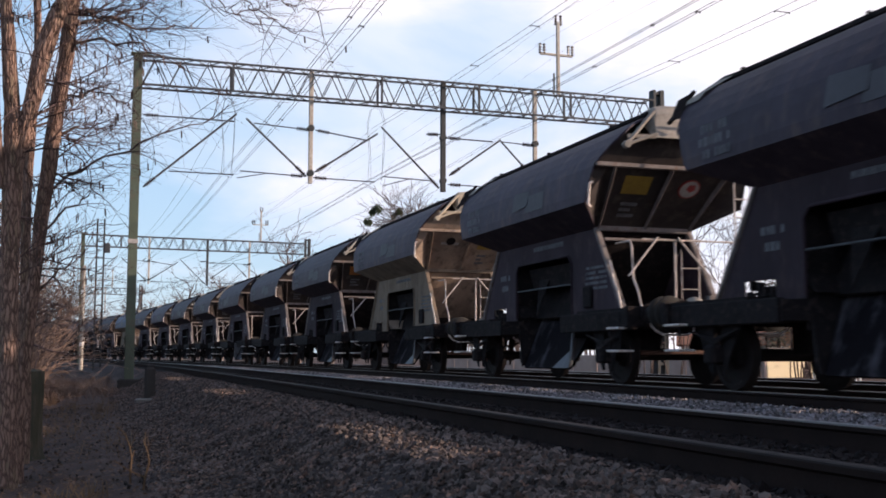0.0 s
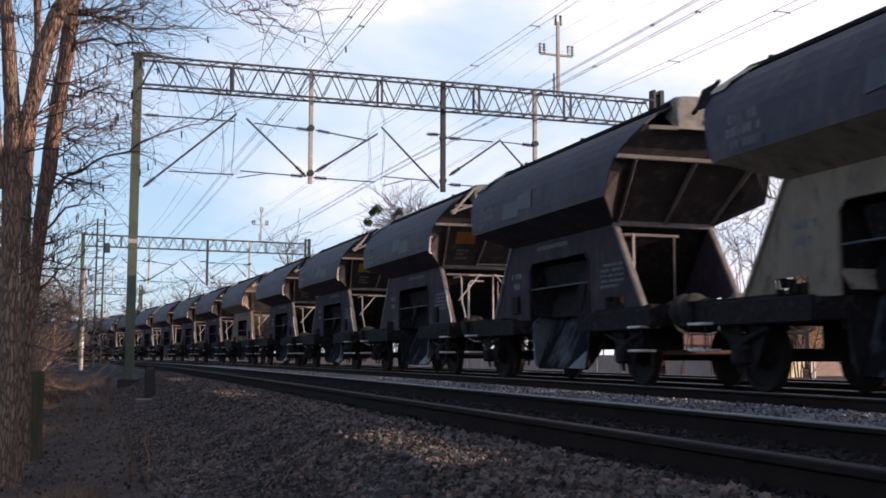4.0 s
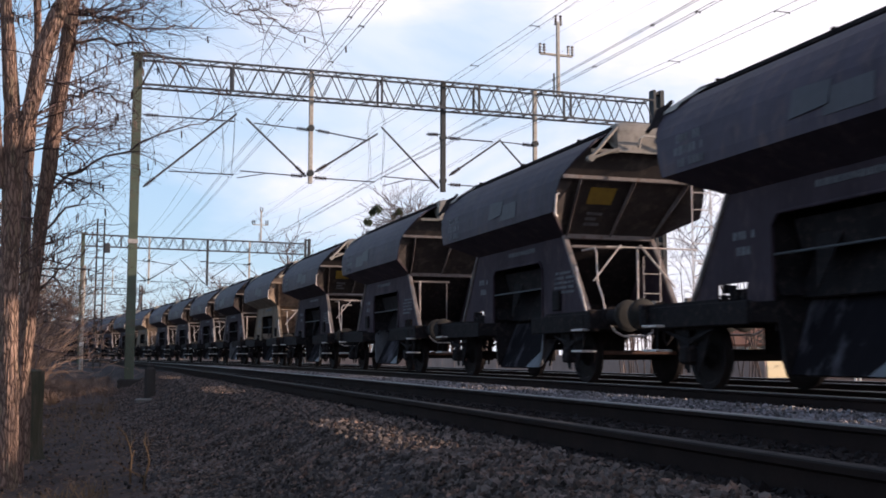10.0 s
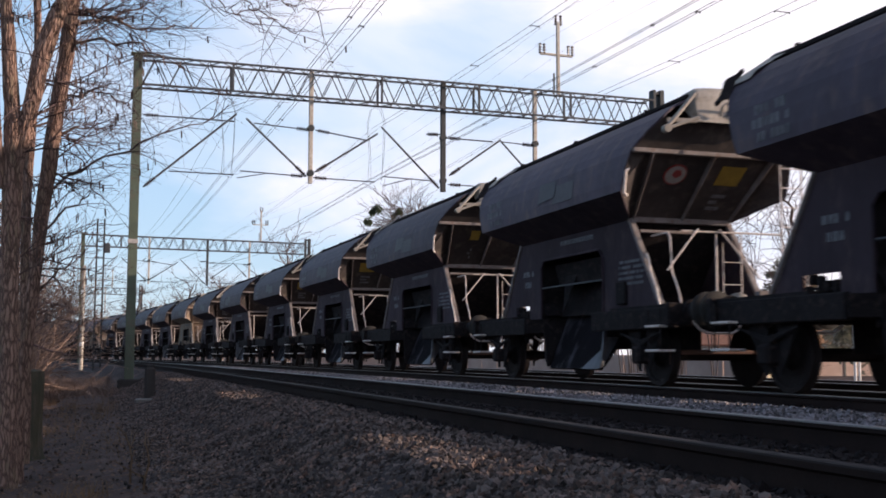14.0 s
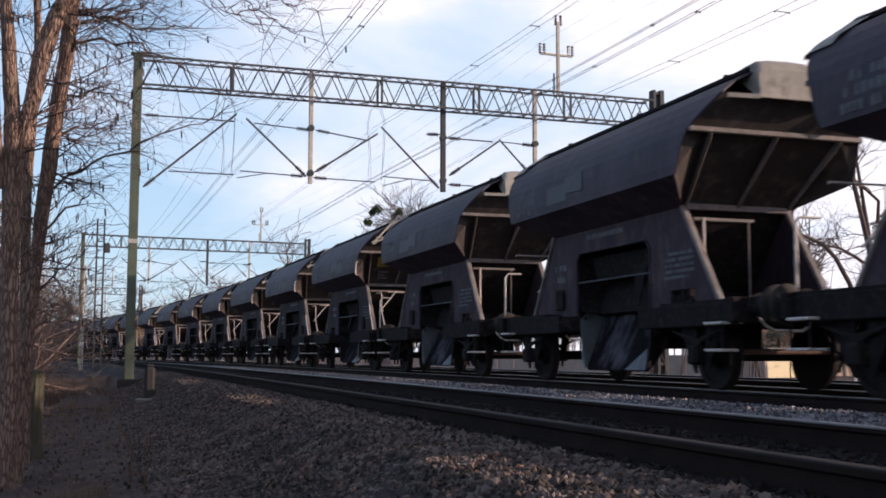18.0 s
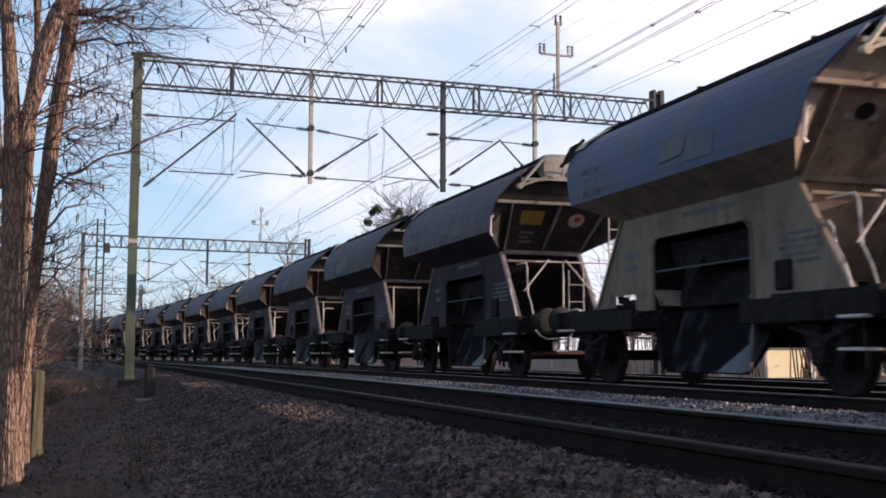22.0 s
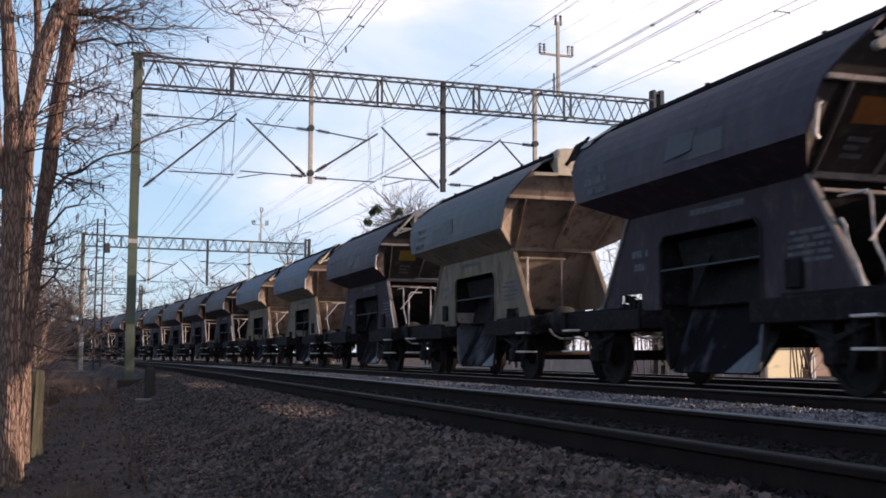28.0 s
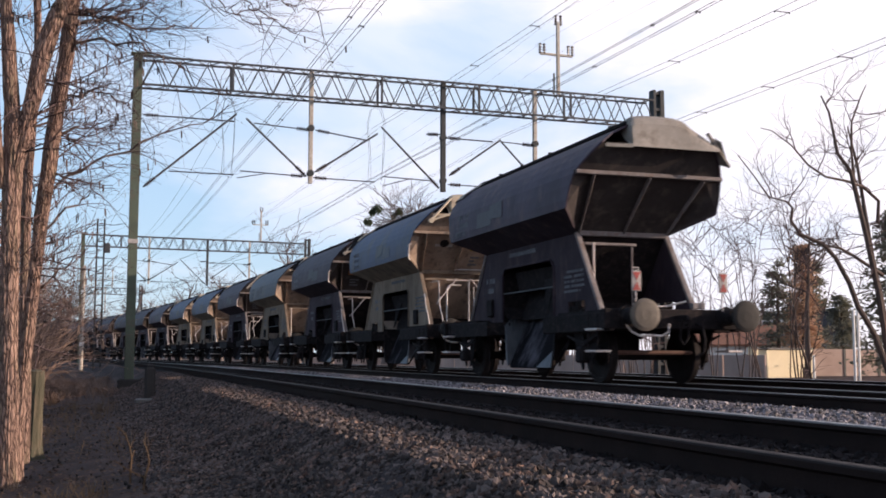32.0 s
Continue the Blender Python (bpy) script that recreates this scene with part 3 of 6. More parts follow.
def build_wagon(side_paint, lower_paint, end_paint, hood_paint, plate="yellow", disc=True, swapped=False, tail=False, label="", far=1, third_rail=False):
    """A two-axle self-discharging hopper wagon with a platform end and a plain end."""
    root = empty("hopper_wagon", Matrix.Identity(4), label, "freight wagon", "wagons of the goods train")
    e0, e1 = 0, 1
    # upper hopper: side sheets, roof and end sheets
    for side in (-1, 1):
        up, low = Shape(), Shape()
        for k in range(len(SKIN) - 1):
            (ua, za, da), (ub, zb, db) = SKIN[k], SKIN[k + 1]
            quad = [(side * ua, -HALF + da, za), (side * ub, -HALF + db, zb), (side * ub, HALF - db, zb), (side * ua, HALF - da, za)]
            n = (Vector(quad[1]) - Vector(quad[0])).cross(Vector(quad[3]) - Vector(quad[0])).normalized() * 0.03
            if n.x * side > 0:
                n = -n
            (up if k < len(SKIN) - 2 else low).plate(quad, n)
        hop = part("hopper_side", up, side_paint, root, weld=0.002)
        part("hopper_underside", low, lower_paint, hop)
        rail_bar = Shape().beam((side * 0.52, -HALF + 1.2, 4.24), (side * 0.52, HALF - 1.2, 4.24), 0.10, 0.07, 0.015)
        for y in (-2.2, 0.4, 2.9):
            rail_bar.box((side * 0.54, y, 4.27), (0.10, 0.05, 0.06), 0.01)
        part("roof_edge_rail", rail_bar, RUNNING, root)
    for end in (e0, e1):
        P = (lambda u, d, z, end=end: wagon_shape(end, u, d, z))
        inward = (0, 0.025, 0) if end == 0 else (0, -0.025, 0)
        sh = Shape()
        for k in (2, 3, 4):
            (ua, za, da), (ub, zb, db) = OUTLINE[k], OUTLINE[k + 1]
            if k == 2:
                sh.plate([P(-ua, da + 0.01, za), P(ua, da + 0.01, za), P(ub, db, zb), P(-ub, db, zb)], inward)
            if k == 3:
                # the sloping end sheet below the crossbar, with a folded corner each side
                sh.plate([P(-1.08, db - 0.22, zb + 0.55), P(1.08, db - 0.22, zb + 0.55), P(0.87, 2.43, 2.54), P(-0.87, 2.43, 2.54)], inward)
                for q in (-1, 1):
                    sh.plate([P(q * 1.37, 1.42, 3.45), P(q * 1.08, 1.43, 3.45), P(q * 0.87, 2.43, 2.54), P(q * 1.42, 1.66, 2.90)], inward)
        es = part("end_sheet", sh, end_paint, root, weld=0.02)
        bar = Shape().beam(P(-1.36, 1.39, 3.43), P(1.36, 1.39, 3.43), 0.07, 0.07, 0.012)
        part("crossbar", bar, FRAME_PAINT if end_paint is not END_DUST else END_DUST, root, "worn steel bar across the wagon end")
        for q in (-1.02, 0.0, 1.02):
            b = 0.82 if abs(q) > 0.5 else 1.0
            rib = Shape().beam(P(q, 1.40, 3.40), P(q * b, 2.38, 2.58), 0.022, 0.10, 0.005)
            part("end_rib", rib, FRAME_PAINT if end_paint is not END_DUST else END_DUST, root)
        # hood over the end of the roof
        hd = Shape()
        crown = ((-0.52, 4.30), (-0.47, 4.345), (-0.3, 4.37), (0.0, 4.38), (0.3, 4.37), (0.48, 4.33), (0.60, 4.24), (1.00, 3.98), (1.09, 3.87))
        rows = []
        for u, z in crown:
            lift = max(0.0, z - 3.86)
            rows.append([P(u, 1.50, z - 0.02 if abs(u) < 0.9 else z), P(u, 1.16, z), P(u, 1.06, z - 0.06 * min(1, lift * 3)), P(u, 1.02, z - 0.16 * min(1, lift * 3)), P(u, 0.99, min(3.86, z)), P(u, 0.985, 3.82)])
        n = len(rows[0])
        hd.add([p for r in rows for p in r], [(i * n + k, i * n + k + 1, (i + 1) * n + k + 1, (i + 1) * n + k) for i in range(len(rows) - 1) for k in range(n - 1)])
        hd.plate([P(-0.52, 1.50, 4.28), P(-0.52, 1.16, 4.30), P(-0.52, 1.03, 4.18), P(-0.52, 0.99, 3.84), P(-0.55, 1.06, 3.86), P(-0.55, 1.5, 4.2)], (0.02, 0, 0) if end == 0 else (-0.02, 0, 0))
        hd.plate([P(-0.52, 0.99, 3.86), P(-0.98, 1.04, 3.86), P(-0.98, 1.04, 3.80), P(-0.52, 0.99, 3.80)], inward)
        hood = part("roof_hood", hd, hood_paint, root, "dust-covered end hood of the roof", smooth=False, weld=0.002)
        if end == 0:
            lp = Shape().tube([P(-0.18, 0.93, 3.90), P(-0.18, 0.86, 4.04), P(-0.12, 0.86, 4.08), P(0.30, 0.86, 4.08), P(0.36, 0.86, 4.04), P(0.36, 0.93, 3.90)], 0.022, 6)
            part("hood_handle", lp, hood_paint, hood)
            arm = Shape().beam(P(-0.52, 1.05, 4.25), P(-1.08, 0.92, 3.66), 0.07, 0.05, 0.01)
            arm.beam(P(-1.08, 0.92, 3.66), P(-0.55, 0.90, 3.86), 0.06, 0.05, 0.01)
            arm.lathe(((-0.05, 0.06), (0.05, 0.06)), P(-1.08, 0.90, 3.66), (0, 1, 0), 10)
            part("flap_lever", arm, hood_paint, hood, "dusty steel lever of the roof flap")
        else:
            flap = Shape().plate([P(0.98, 1.0, 4.05), P(1.10, 0.96, 3.98), P(1.36, 1.18, 3.62), P(1.22, 1.22, 3.66)], (0, 0.05 if end == 0 else -0.05, 0))
            flap.beam(P(0.86, 1.0, 4.12), P(1.34, 1.12, 3.60), 0.06, 0.05, 0.01)
            # near-black except on the lit tail: light and shade are in the colour
            part("flap_lever", flap, RUNNING if not tail else HOOD, hood)
        # slanted legs below the hopper end
        for q in (-1, 1):
            leg = Shape().beam(P(q * 0.86, 2.43, 2.56), P(q * 0.86, 1.50, 1.17), 0.10, 0.06, 0.012)
            part("slanted_leg", leg, FRAME_PAINT if lower_paint is not DUST else DUST, root, "worn painted steel leg under the hopper end")
        tb = Shape().beam(P(-0.86, 2.41, 2.55), P(0.86, 2.41, 2.55), 0.09, 0.09, 0.012)
        tb.beam(P(-0.78, 2.30, 2.36), P(0.2, 2.30, 2.36), 0.05, 0.05, 0.01)
        part("leg_header", tb, FRAME_PAINT if lower_paint is not DUST else DUST, root)
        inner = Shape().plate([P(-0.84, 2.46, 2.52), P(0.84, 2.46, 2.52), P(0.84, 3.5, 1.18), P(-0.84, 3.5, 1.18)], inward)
        # near-black on undusted wagons: deep shade under the hopper is in the colour
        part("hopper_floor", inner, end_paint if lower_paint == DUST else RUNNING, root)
        # underframe end, buffers, coupling
        hs = Shape().box(P(0, 0.70, 1.02), (2.52, 0.14, 0.32), 0.02)
        hs.plate([P(-1.15, 0.66, 1.17), P(1.15, 0.66, 1.17), P(1.15, 2.6, 1.17), P(-1.15, 2.6, 1.17)], (0, 0, -0.05))
        for q in (-1, 1):
            hs.beam(P(q * 0.45, 0.75, 0.98), P(q * 0.45, 3.2, 0.98), 0.12, 0.24, 0.01)
        part("headstock", hs, RUNNING, root)
        for q in (-1, 1):
            ax = (0, 1, 0) if end == 0 else (0, -1, 0)
            bs = Shape().lathe(((0.10, 0.075), (0.34, 0.085), (0.34, 0.125), (0.58, 0.135), (0.58, 0.17), (0.63, 0.17)), P(q * 0.875, 0, 1.06), ax, 16)
            buf = part("buffer", bs, RUNNING, root)
            face = Shape().lathe(((-0.012, 0.08), (0.0, 0.19), (0.02, 0.245), (0.05, 0.25), (0.07, 0.22), (0.12, 0.08)), P(q * 0.875, 0, 1.06), ax, 24)
            # only the tail's left head gets the lit tone; all others the shaded one
            part("buffer_head", face, BUFFER_FACE if tail and end == 1 and q < 0 else BUFFER_DARK, buf, "greasy round steel buffer head", smooth=False)
        hook = Shape().beam(P(0, 0.64, 1.03), P(0, 0.30, 1.03), 0.06, 0.10, 0.015)
        hook.tube([P(0, 0.30, 1.03), P(0, 0.24, 1.0), P(0, 0.27, 0.93), P(0, 0.34, 0.93)], 0.035, 6)
        hook.tube([P(-0.07, 0.36, 1.0), P(-0.07, 0.42, 0.72), P(0, 0.44, 0.62), P(0.07, 0.42, 0.72), P(0.07, 0.36, 1.0)], 0.022, 6)
        part("screw_coupling", hook, RUNNING, root)
        hose = Shape().tube([P(0.35, 0.62, 0.95), P(0.37, 0.50, 0.92), P(0.38, 0.42, 0.72), P(0.34, 0.40, 0.50), P(0.28, 0.46, 0.46)], 0.025, 6)
        part("brake_hose", hose, RUNNING, root)
        pipe = Shape().tube([P(-0.95, 0.60, 0.98), P(-0.82, 0.58, 0.82), P(-0.70, 0.57, 0.76), P(-0.30, 0.57, 0.76), P(-0.18, 0.57, 0.82), P(-0.15, 0.60, 0.95)], 0.018, 6)
        part("shunter_handrail", pipe, BAR_PAINT, root, "bare steel grab rail under the headstock")
        for q in (-1, 1):
            for z in (0.86, 0.52):
                part("step_tread", Shape().box(P(q * 1.18, 1.02, z), (0.26, 0.40, 0.035), 0.008), BAR_PAINT, root)
            for dd in (0.85, 1.19):
                part("step_hanger", Shape().beam(P(q * 1.27, dd, 1.1), P(q * 1.27, dd, 0.5), 0.03, 0.012), RUNNING, root)
        bb = Shape().tube([P(-0.8, 1.35, 0.50), P(0.8, 1.35, 0.50)], 0.035, 8)
        for q in (-1, 1):
            bb.box(P(q * 0.75, 1.40, 0.48), (0.09, 0.10, 0.34), 0.02)
        part("brake_beam", bb, material_cache("rusty_beam"), root, "rust-red brake beam")
    # lower side walls with the discharge opening
    for side in (-1, 1):
        w = Shape()
        x = side * 0.87
        th = (-side * 0.025, 0, 0)
        r = 0.14
        o0, o1, oz = -1.27, 1.27, 2.18
        rim_pts = [(-1.27, 1.12), (-1.27, oz - r), (-1.27 + r * 0.3, oz - r * 0.3), (-1.27 + r, oz), (1.27 - r, oz), (1.27 - r * 0.3, oz - r * 0.3), (1.27, oz - r), (1.27, 1.12)]
        edge = [(HALF - 2.80, 1.12), (HALF - 2.80, 1.38), (HALF - 2.12, 1.38), (HALF - 2.12, 1.12), (HALF - 1.52, 1.12), (HALF - 2.43, 2.54), (-HALF + 2.43, 2.54), (-HALF + 1.50, 1.12)]
        w.plate([(x, y, z) for y, z in edge + rim_pts], th)
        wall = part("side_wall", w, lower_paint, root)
        rim = Shape().tube([(x + side * 0.012, -1.27, 1.15), (x + side * 0.012, -1.27, oz - r), (x + side * 0.012, -1.27 + r, oz), (x + side * 0.012, 1.27 - r, oz), (x + side * 0.012, 1.27, oz - r), (x + side * 0.012, 1.27, 1.15)], 0.022, 6)
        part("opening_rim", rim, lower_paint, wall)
        part("opening_bar", Shape().tube([(x - side * 0.02, -1.27, 1.68), (x - side * 0.02, 1.27, 1.68)], 0.017, 8), STEEL_GREY, wall, "steel rod across the discharge opening")
        # near-black inner sheet: the dark of the opening is put into its colour
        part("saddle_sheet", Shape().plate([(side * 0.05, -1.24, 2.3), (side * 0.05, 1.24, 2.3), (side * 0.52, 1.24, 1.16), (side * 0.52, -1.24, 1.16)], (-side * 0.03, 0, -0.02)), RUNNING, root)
        ch = Shape()
        raised = side == far    # the chute on the side away from the path is folded up
        fall = ((0.30, 1.30, 1.22), (0.44, 0.98, 1.22), (0.62, 0.66, 1.16)) if raised else ((0.30, 1.30, 1.22), (0.44, 0.98, 1.22), (0.62, 0.60, 1.20), (0.76, 0.36, 1.12), (0.83, 0.23, 1.02))
        for back in (0.0, 0.035):
            for u, z, w in fall:
                ch.v += [(side * (u - back), -w, z - back * 0.6), (side * (u - back), w, z - back * 0.6)]
        n = len(fall)
        for k in range(n - 1):
            a, b = 2 * k, 2 * (n + k)
            ch.f += [(a, a + 1, a + 3, a + 2), (b, b + 2, b + 3, b + 1), (a, a + 2, b + 2, b), (a + 1, b + 1, b + 3, a + 3)]
        ch.f += [(0, 2 * n, 2 * n + 1, 1), (2 * n - 2, 2 * n - 1, 4 * n - 1, 4 * n - 2)]
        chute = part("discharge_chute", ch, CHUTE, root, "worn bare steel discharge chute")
        lip = ((0.455, 0.98, 1.20, 0.98), (0.635, 0.60, 1.16, 0.80), (0.775, 0.36, 1.06, 0.50), (0.845, 0.23, 0.96, 0.34))
        streak = Shape()
        for (ua, za, a0, a1), (ub, zb, b0, b1) in zip(lip, lip[1:]):
            streak.add([(side * ua, side * a0, za), (side * ua, side * a1, za), (side * ub, side * b1, zb), (side * ub, side * b0, zb)], [(0, 1, 2, 3)])
        if not raised:
            part("worn_streak", streak, CHEEK, chute, "pale band down the discharge chute", weld=0.002)
        for s in (-1, 1):
            ck = Shape().plate([(side * 0.60, s * 1.235, 1.30), (side * 0.84, s * 1.235, 1.05), (side * 0.86, s * 1.16, 0.70), (side * 0.70, s * 1.16, 0.64), (side * 0.36, s * 1.235, 1.15)] if raised else
                               [(side * 0.60, s * 1.235, 1.30), (side * 0.84, s * 1.235, 1.05), (side * 0.86, s * 1.14, 0.38), (side * 0.86, s * 1.04, 0.24), (side * 0.80, s * 1.06, 0.27), (side * 0.36, s * 1.235, 1.15)], (0, s * 0.02, 0))
            # only the cheek at -y is pale: a highlight put into the colour
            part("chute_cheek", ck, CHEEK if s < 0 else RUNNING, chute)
        gus = Shape().plate([(side * 0.60, 0.25, 1.9), (side * 0.60, 0.75, 1.9), (side * 0.72, 0.62, 1.2)], (side * 0.02, 0, 0))
        part("gusset", gus, RUNNING, chute)
        flapm = Shape().plate([(side * 0.66, -1.1, 2.1), (side * 0.66, 1.1, 2.1), (side * 0.56, 1.1, 1.72), (side * 0.56, -1.1, 1.72)], (side * 0.02, 0, 0))
        part("discharge_flap", flapm, RUNNING, chute)
        for s in (-1, 1):
            sol = Shape()
            sol.beam((side * 1.12, s * (HALF - 0.64), 0.98), (side * 1.12, s * 1.40, 0.98), 0.10, 0.30, 0.015)
            sol.beam((side * 1.12, s * 1.40, 0.98), (side * 0.72, s * 1.26, 0.98), 0.08, 0.26, 0.01)
            part("solebar", sol, RUNNING, root)
        gear = Shape().box((side * 0.2, 0, 0.62), (0.1, 2.2, 0.12), 0.02)
        part("frame_tie", gear, RUNNING, root)
        # plates added to close bright gaps where dark undergear hides the light
        if side > 0:
            for s in (-1, 1):
                web = [(1.22, 1.10), (1.22, 0.72), (1.50, 0.64), (2.05, 0.47), (2.75, 0.47), (2.75, 1.10)]
                part("centre_web", Shape().plate([(-0.02, s * y, z) for y, z in web], (0.04, 0, 0)), RUNNING, root)
        for s in (-1, 1):
            y = s * 2.9
            g = Shape()
            g.plate([(side * 1.02, y - 0.52, 0.85), (side * 1.02, y - 0.16, 0.22), (side * 1.02, y - 0.10, 0.22), (side * 1.02, y - 0.10, 0.85)], (side * 0.02, 0, 0))
            g.plate([(side * 1.02, y + 0.52, 0.85), (side * 1.02, y + 0.16, 0.22), (side * 1.02, y + 0.10, 0.22), (side * 1.02, y + 0.10, 0.85)], (side * 0.02, 0, 0))
            part("axle_guard", g, RUNNING, root)
            bx = part("axle_box", Shape().box((side * 1.07, y, 0.46), (0.26, 0.24, 0.26), 0.04), RUNNING, root)
            spr = Shape()
            for k in range(5):
                spr.tube([(side * 1.1, y - 0.6 + k * 0.1, 0.78 - k * 0.028), (side * 1.1, y, 0.66 - k * 0.02), (side * 1.1, y + 0.6 - k * 0.1, 0.78 - k * 0.028)], 0.018, 5)
            part("leaf_spring", spr, RUNNING, bx)
        # lettering on the sides
        def bars(name, y0, z0, rows, w, h, gap, seed, x0, lean=0.0):
            sh = Shape()
            rg = random.Random(seed)
            for k in range(rows):
                zz = z0 - k * (h + gap)
                y, stop = y0 + (0 if rg.random() < 0.6 else rg.uniform(0, w * 0.2)), y0 + w * rg.uniform(0.7, 1.0)
                while y < stop:
                    step = h * rg.uniform(0.45, 0.75)
                    if rg.random() < 0.86:
                        sh.box((side * (x0 + lean * (z0 - zz)), y + step / 2, zz), (0.006, step, h * rg.uniform(0.8, 1.0)), 0)
                    y += step + h * 0.28
            tagged(part(name, sh, LETTER, root, "faded white lettering"), kind="stuff")
        front = 1 if side == -1 else -1
        bars("lettering", 1.9 if front > 0 else -2.6, 3.32, 3, 0.75, 0.12, 0.05, 5, 1.401, 0.09)
        bars("lettering", -2.65 if front > 0 else 1.65, 1.90, 5, 0.95, 0.05, 0.035, 6, 0.873)
        bars("lettering", -0.9, 2.42, 1, 1.7, 0.09, 0.05, 7, 0.873)
        bars("lettering", 1.65 if front > 0 else -2.2, 1.98, 2, 0.5, 0.12, 0.08, 8, 0.873)
        patch = Shape().plate([(side * 1.406, -1.3, 3.28), (side * 1.406, -0.5, 3.28), (side * 1.430, -0.5, 2.98), (side * 1.430, -1.3, 2.98)], (side * 0.004, 0, 0))
        patch.plate([(side * 1.396, -0.62, 3.36), (side * 1.396, 0.05, 3.40), (side * 1.434, 0.10, 3.06), (side * 1.434, -0.58, 3.10)], (side * 0.004, 0, 0))
        part("repaint_patch", patch, PATCH if side_paint is not PAINT_BLUE else PAINT_BLUE2, root, "lighter repainted rectangle")
        valves = Shape()
        for dy, hh, dz in ((2.72, 0.20, 1.20), (2.56, 0.14, 1.23), (2.44, 0.24, 1.24), (2.28, 0.12, 1.32), (2.22, 0.16, 1.17)):
            valves.box((side * 0.84, HALF - dy, dz), (0.10, 0.07, hh), 0.015)
        valves.beam((side * 0.84, HALF - 2.78, 1.20), (side * 0.84, HALF - 2.14, 1.22), 0.03, 0.03)
        part("brake_valve_gear", valves, RUNNING, root)
        vb = part("valve_box", Shape().box((side * 0.90, -(HALF - 2.7), 1.42), (0.06, 0.3, 0.36), 0.02), RUNNING, root)
    # bay walls added to stop light showing through; near-black stands for shade
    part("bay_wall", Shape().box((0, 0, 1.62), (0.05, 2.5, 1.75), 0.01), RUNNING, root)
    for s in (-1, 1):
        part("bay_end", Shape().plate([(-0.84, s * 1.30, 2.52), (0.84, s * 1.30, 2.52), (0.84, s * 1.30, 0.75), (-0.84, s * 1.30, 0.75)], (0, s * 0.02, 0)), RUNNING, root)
    PE = (lambda u, d, z: wagon_shape(1, u, d, z))
    part("upright", Shape().tube([PE(-0.62, 2.28, 1.17), PE(-0.62, 2.28, 2.38)], 0.022, 6), BAR_PAINT, root)
    part("upright", Shape().tube([PE(0.12, 2.30, 1.17), PE(0.12, 2.30, 2.38)], 0.016, 6), FRAME_PAINT, root)
    part("uncoupling_lever", Shape().tube([PE(-0.9, 0.66, 1.2), PE(-0.2, 0.6, 1.22), PE(0.1, 0.5, 1.3)], 0.016, 6), BAR_PAINT, root)
    part("lamp_bracket", Shape().box(PE(0.42, 0.70, 1.24), (0.22, 0.1, 0.1), 0.01), FRAME_PAINT, root)
    # platform-end fittings
    P = (lambda u, d, z: wagon_shape(0, u, d, z))
    for q, top in ((-0.98, 1.95), (-0.62, 2.28)) + (((0.30, 2.34),) if third_rail else ()):
        pts = [P(q, 2.2, top)] if q > -0.9 else [P(q, 1.78, top)]
        pts += [P(q, 1.72, top), P(q, 1.66, top - 0.08), P(q, 1.62, 1.68), P(q + 0.02, 1.5, 1.45), P(q + 0.04, 1.42, 1.17)]
        part("handrail", Shape().tube(pts[1:] if q < -0.9 else pts, 0.0165 if q < 0 else 0.023, 7), BAR_PAINT, root, "bent steel handrail with worn paint")
    part("brace", Shape().tube([P(-0.18, 1.6, 2.34), P(-0.72, 1.58, 1.70)], 0.016, 6), BAR_PAINT, root)
    part("brace", Shape().tube([P(0.18, 1.6, 2.34), P(0.85, 1.58, 1.62)], 0.016, 6), BAR_PAINT, root)
    for z in (1.52, 1.86):
        part("rung", Shape().tube([P(0.30, 1.7, z), P(0.62, 1.7, z)], 0.008, 5), BAR_PAINT, root)
    part("upright", Shape().tube([P(0.30, 1.7, 1.18), P(0.30, 1.7, 2.16)], 0.009, 6), BAR_PAINT, root)
    part("platform_rail", Shape().tube([P(-0.45, 1.62, 2.30), P(1.28, 1.62, 2.30), P(1.32, 1.66, 2.28)], 0.015, 6), BAR_PAINT, root)
    part("platform_rail", Shape().tube([P(0.95, 1.0, 2.0), P(1.22, 1.0, 2.0), P(1.28, 1.0, 1.92), P(1.28, 1.0, 1.2)], 0.018, 6), BAR_PAINT, root)
    lad = part("ladder", Shape().tube([P(far * 0.82, 0.95, 1.18), P(far * 0.82, 0.95, 3.40), P(far * 0.80, 0.90, 3.66), P(far * 0.72, 0.97, 3.90)], 0.015, 6), BAR_PAINT, root, "thin steel ladder up the wagon end")
    part("ladder_rail", Shape().tube([P(far * 1.18, 0.95, 1.6), P(far * 1.18, 0.95, 3.30)], 0.015, 6), BAR_PAINT, lad)
    for k in range(6):
        part("rung", Shape().tube([P(far * 0.82, 0.95, 1.75 + k * 0.29), P(far * 1.18, 0.95, 1.75 + k * 0.29)], 0.010, 5), BAR_PAINT, lad)
    part("upright", Shape().tube([P(0.62, 1.7, 1.18), P(0.62, 1.7, 2.30)], 0.015, 6), BAR_PAINT, root)
    part("brake_spindle", Shape().tube([P(0.16, 1.66, 1.17), P(0.16, 1.66, 2.28)], 0.018, 8), BAR_PAINT, root)
    bw = Shape().lathe(((0, 0.15), (0.08, 0.165), (0.13, 0.14), (0.17, 0.09), (0.19, 0.02)), P(0.22, 1.2, 1.18), (0, 0, 1), 16)
    part("brake_gear_cover", bw, HOOD, root, "dusty domed brake gear cover")
    gp = Shape().tube([P(-1.42, 1.40, 3.14), P(-1.47, 1.40, 3.12), P(-1.47, 1.46, 2.80), P(-1.42, 1.48, 2.76)], 0.02, 6)
    part("grab_handle", gp, BAR_PAINT, root, "bent steel grab handle")
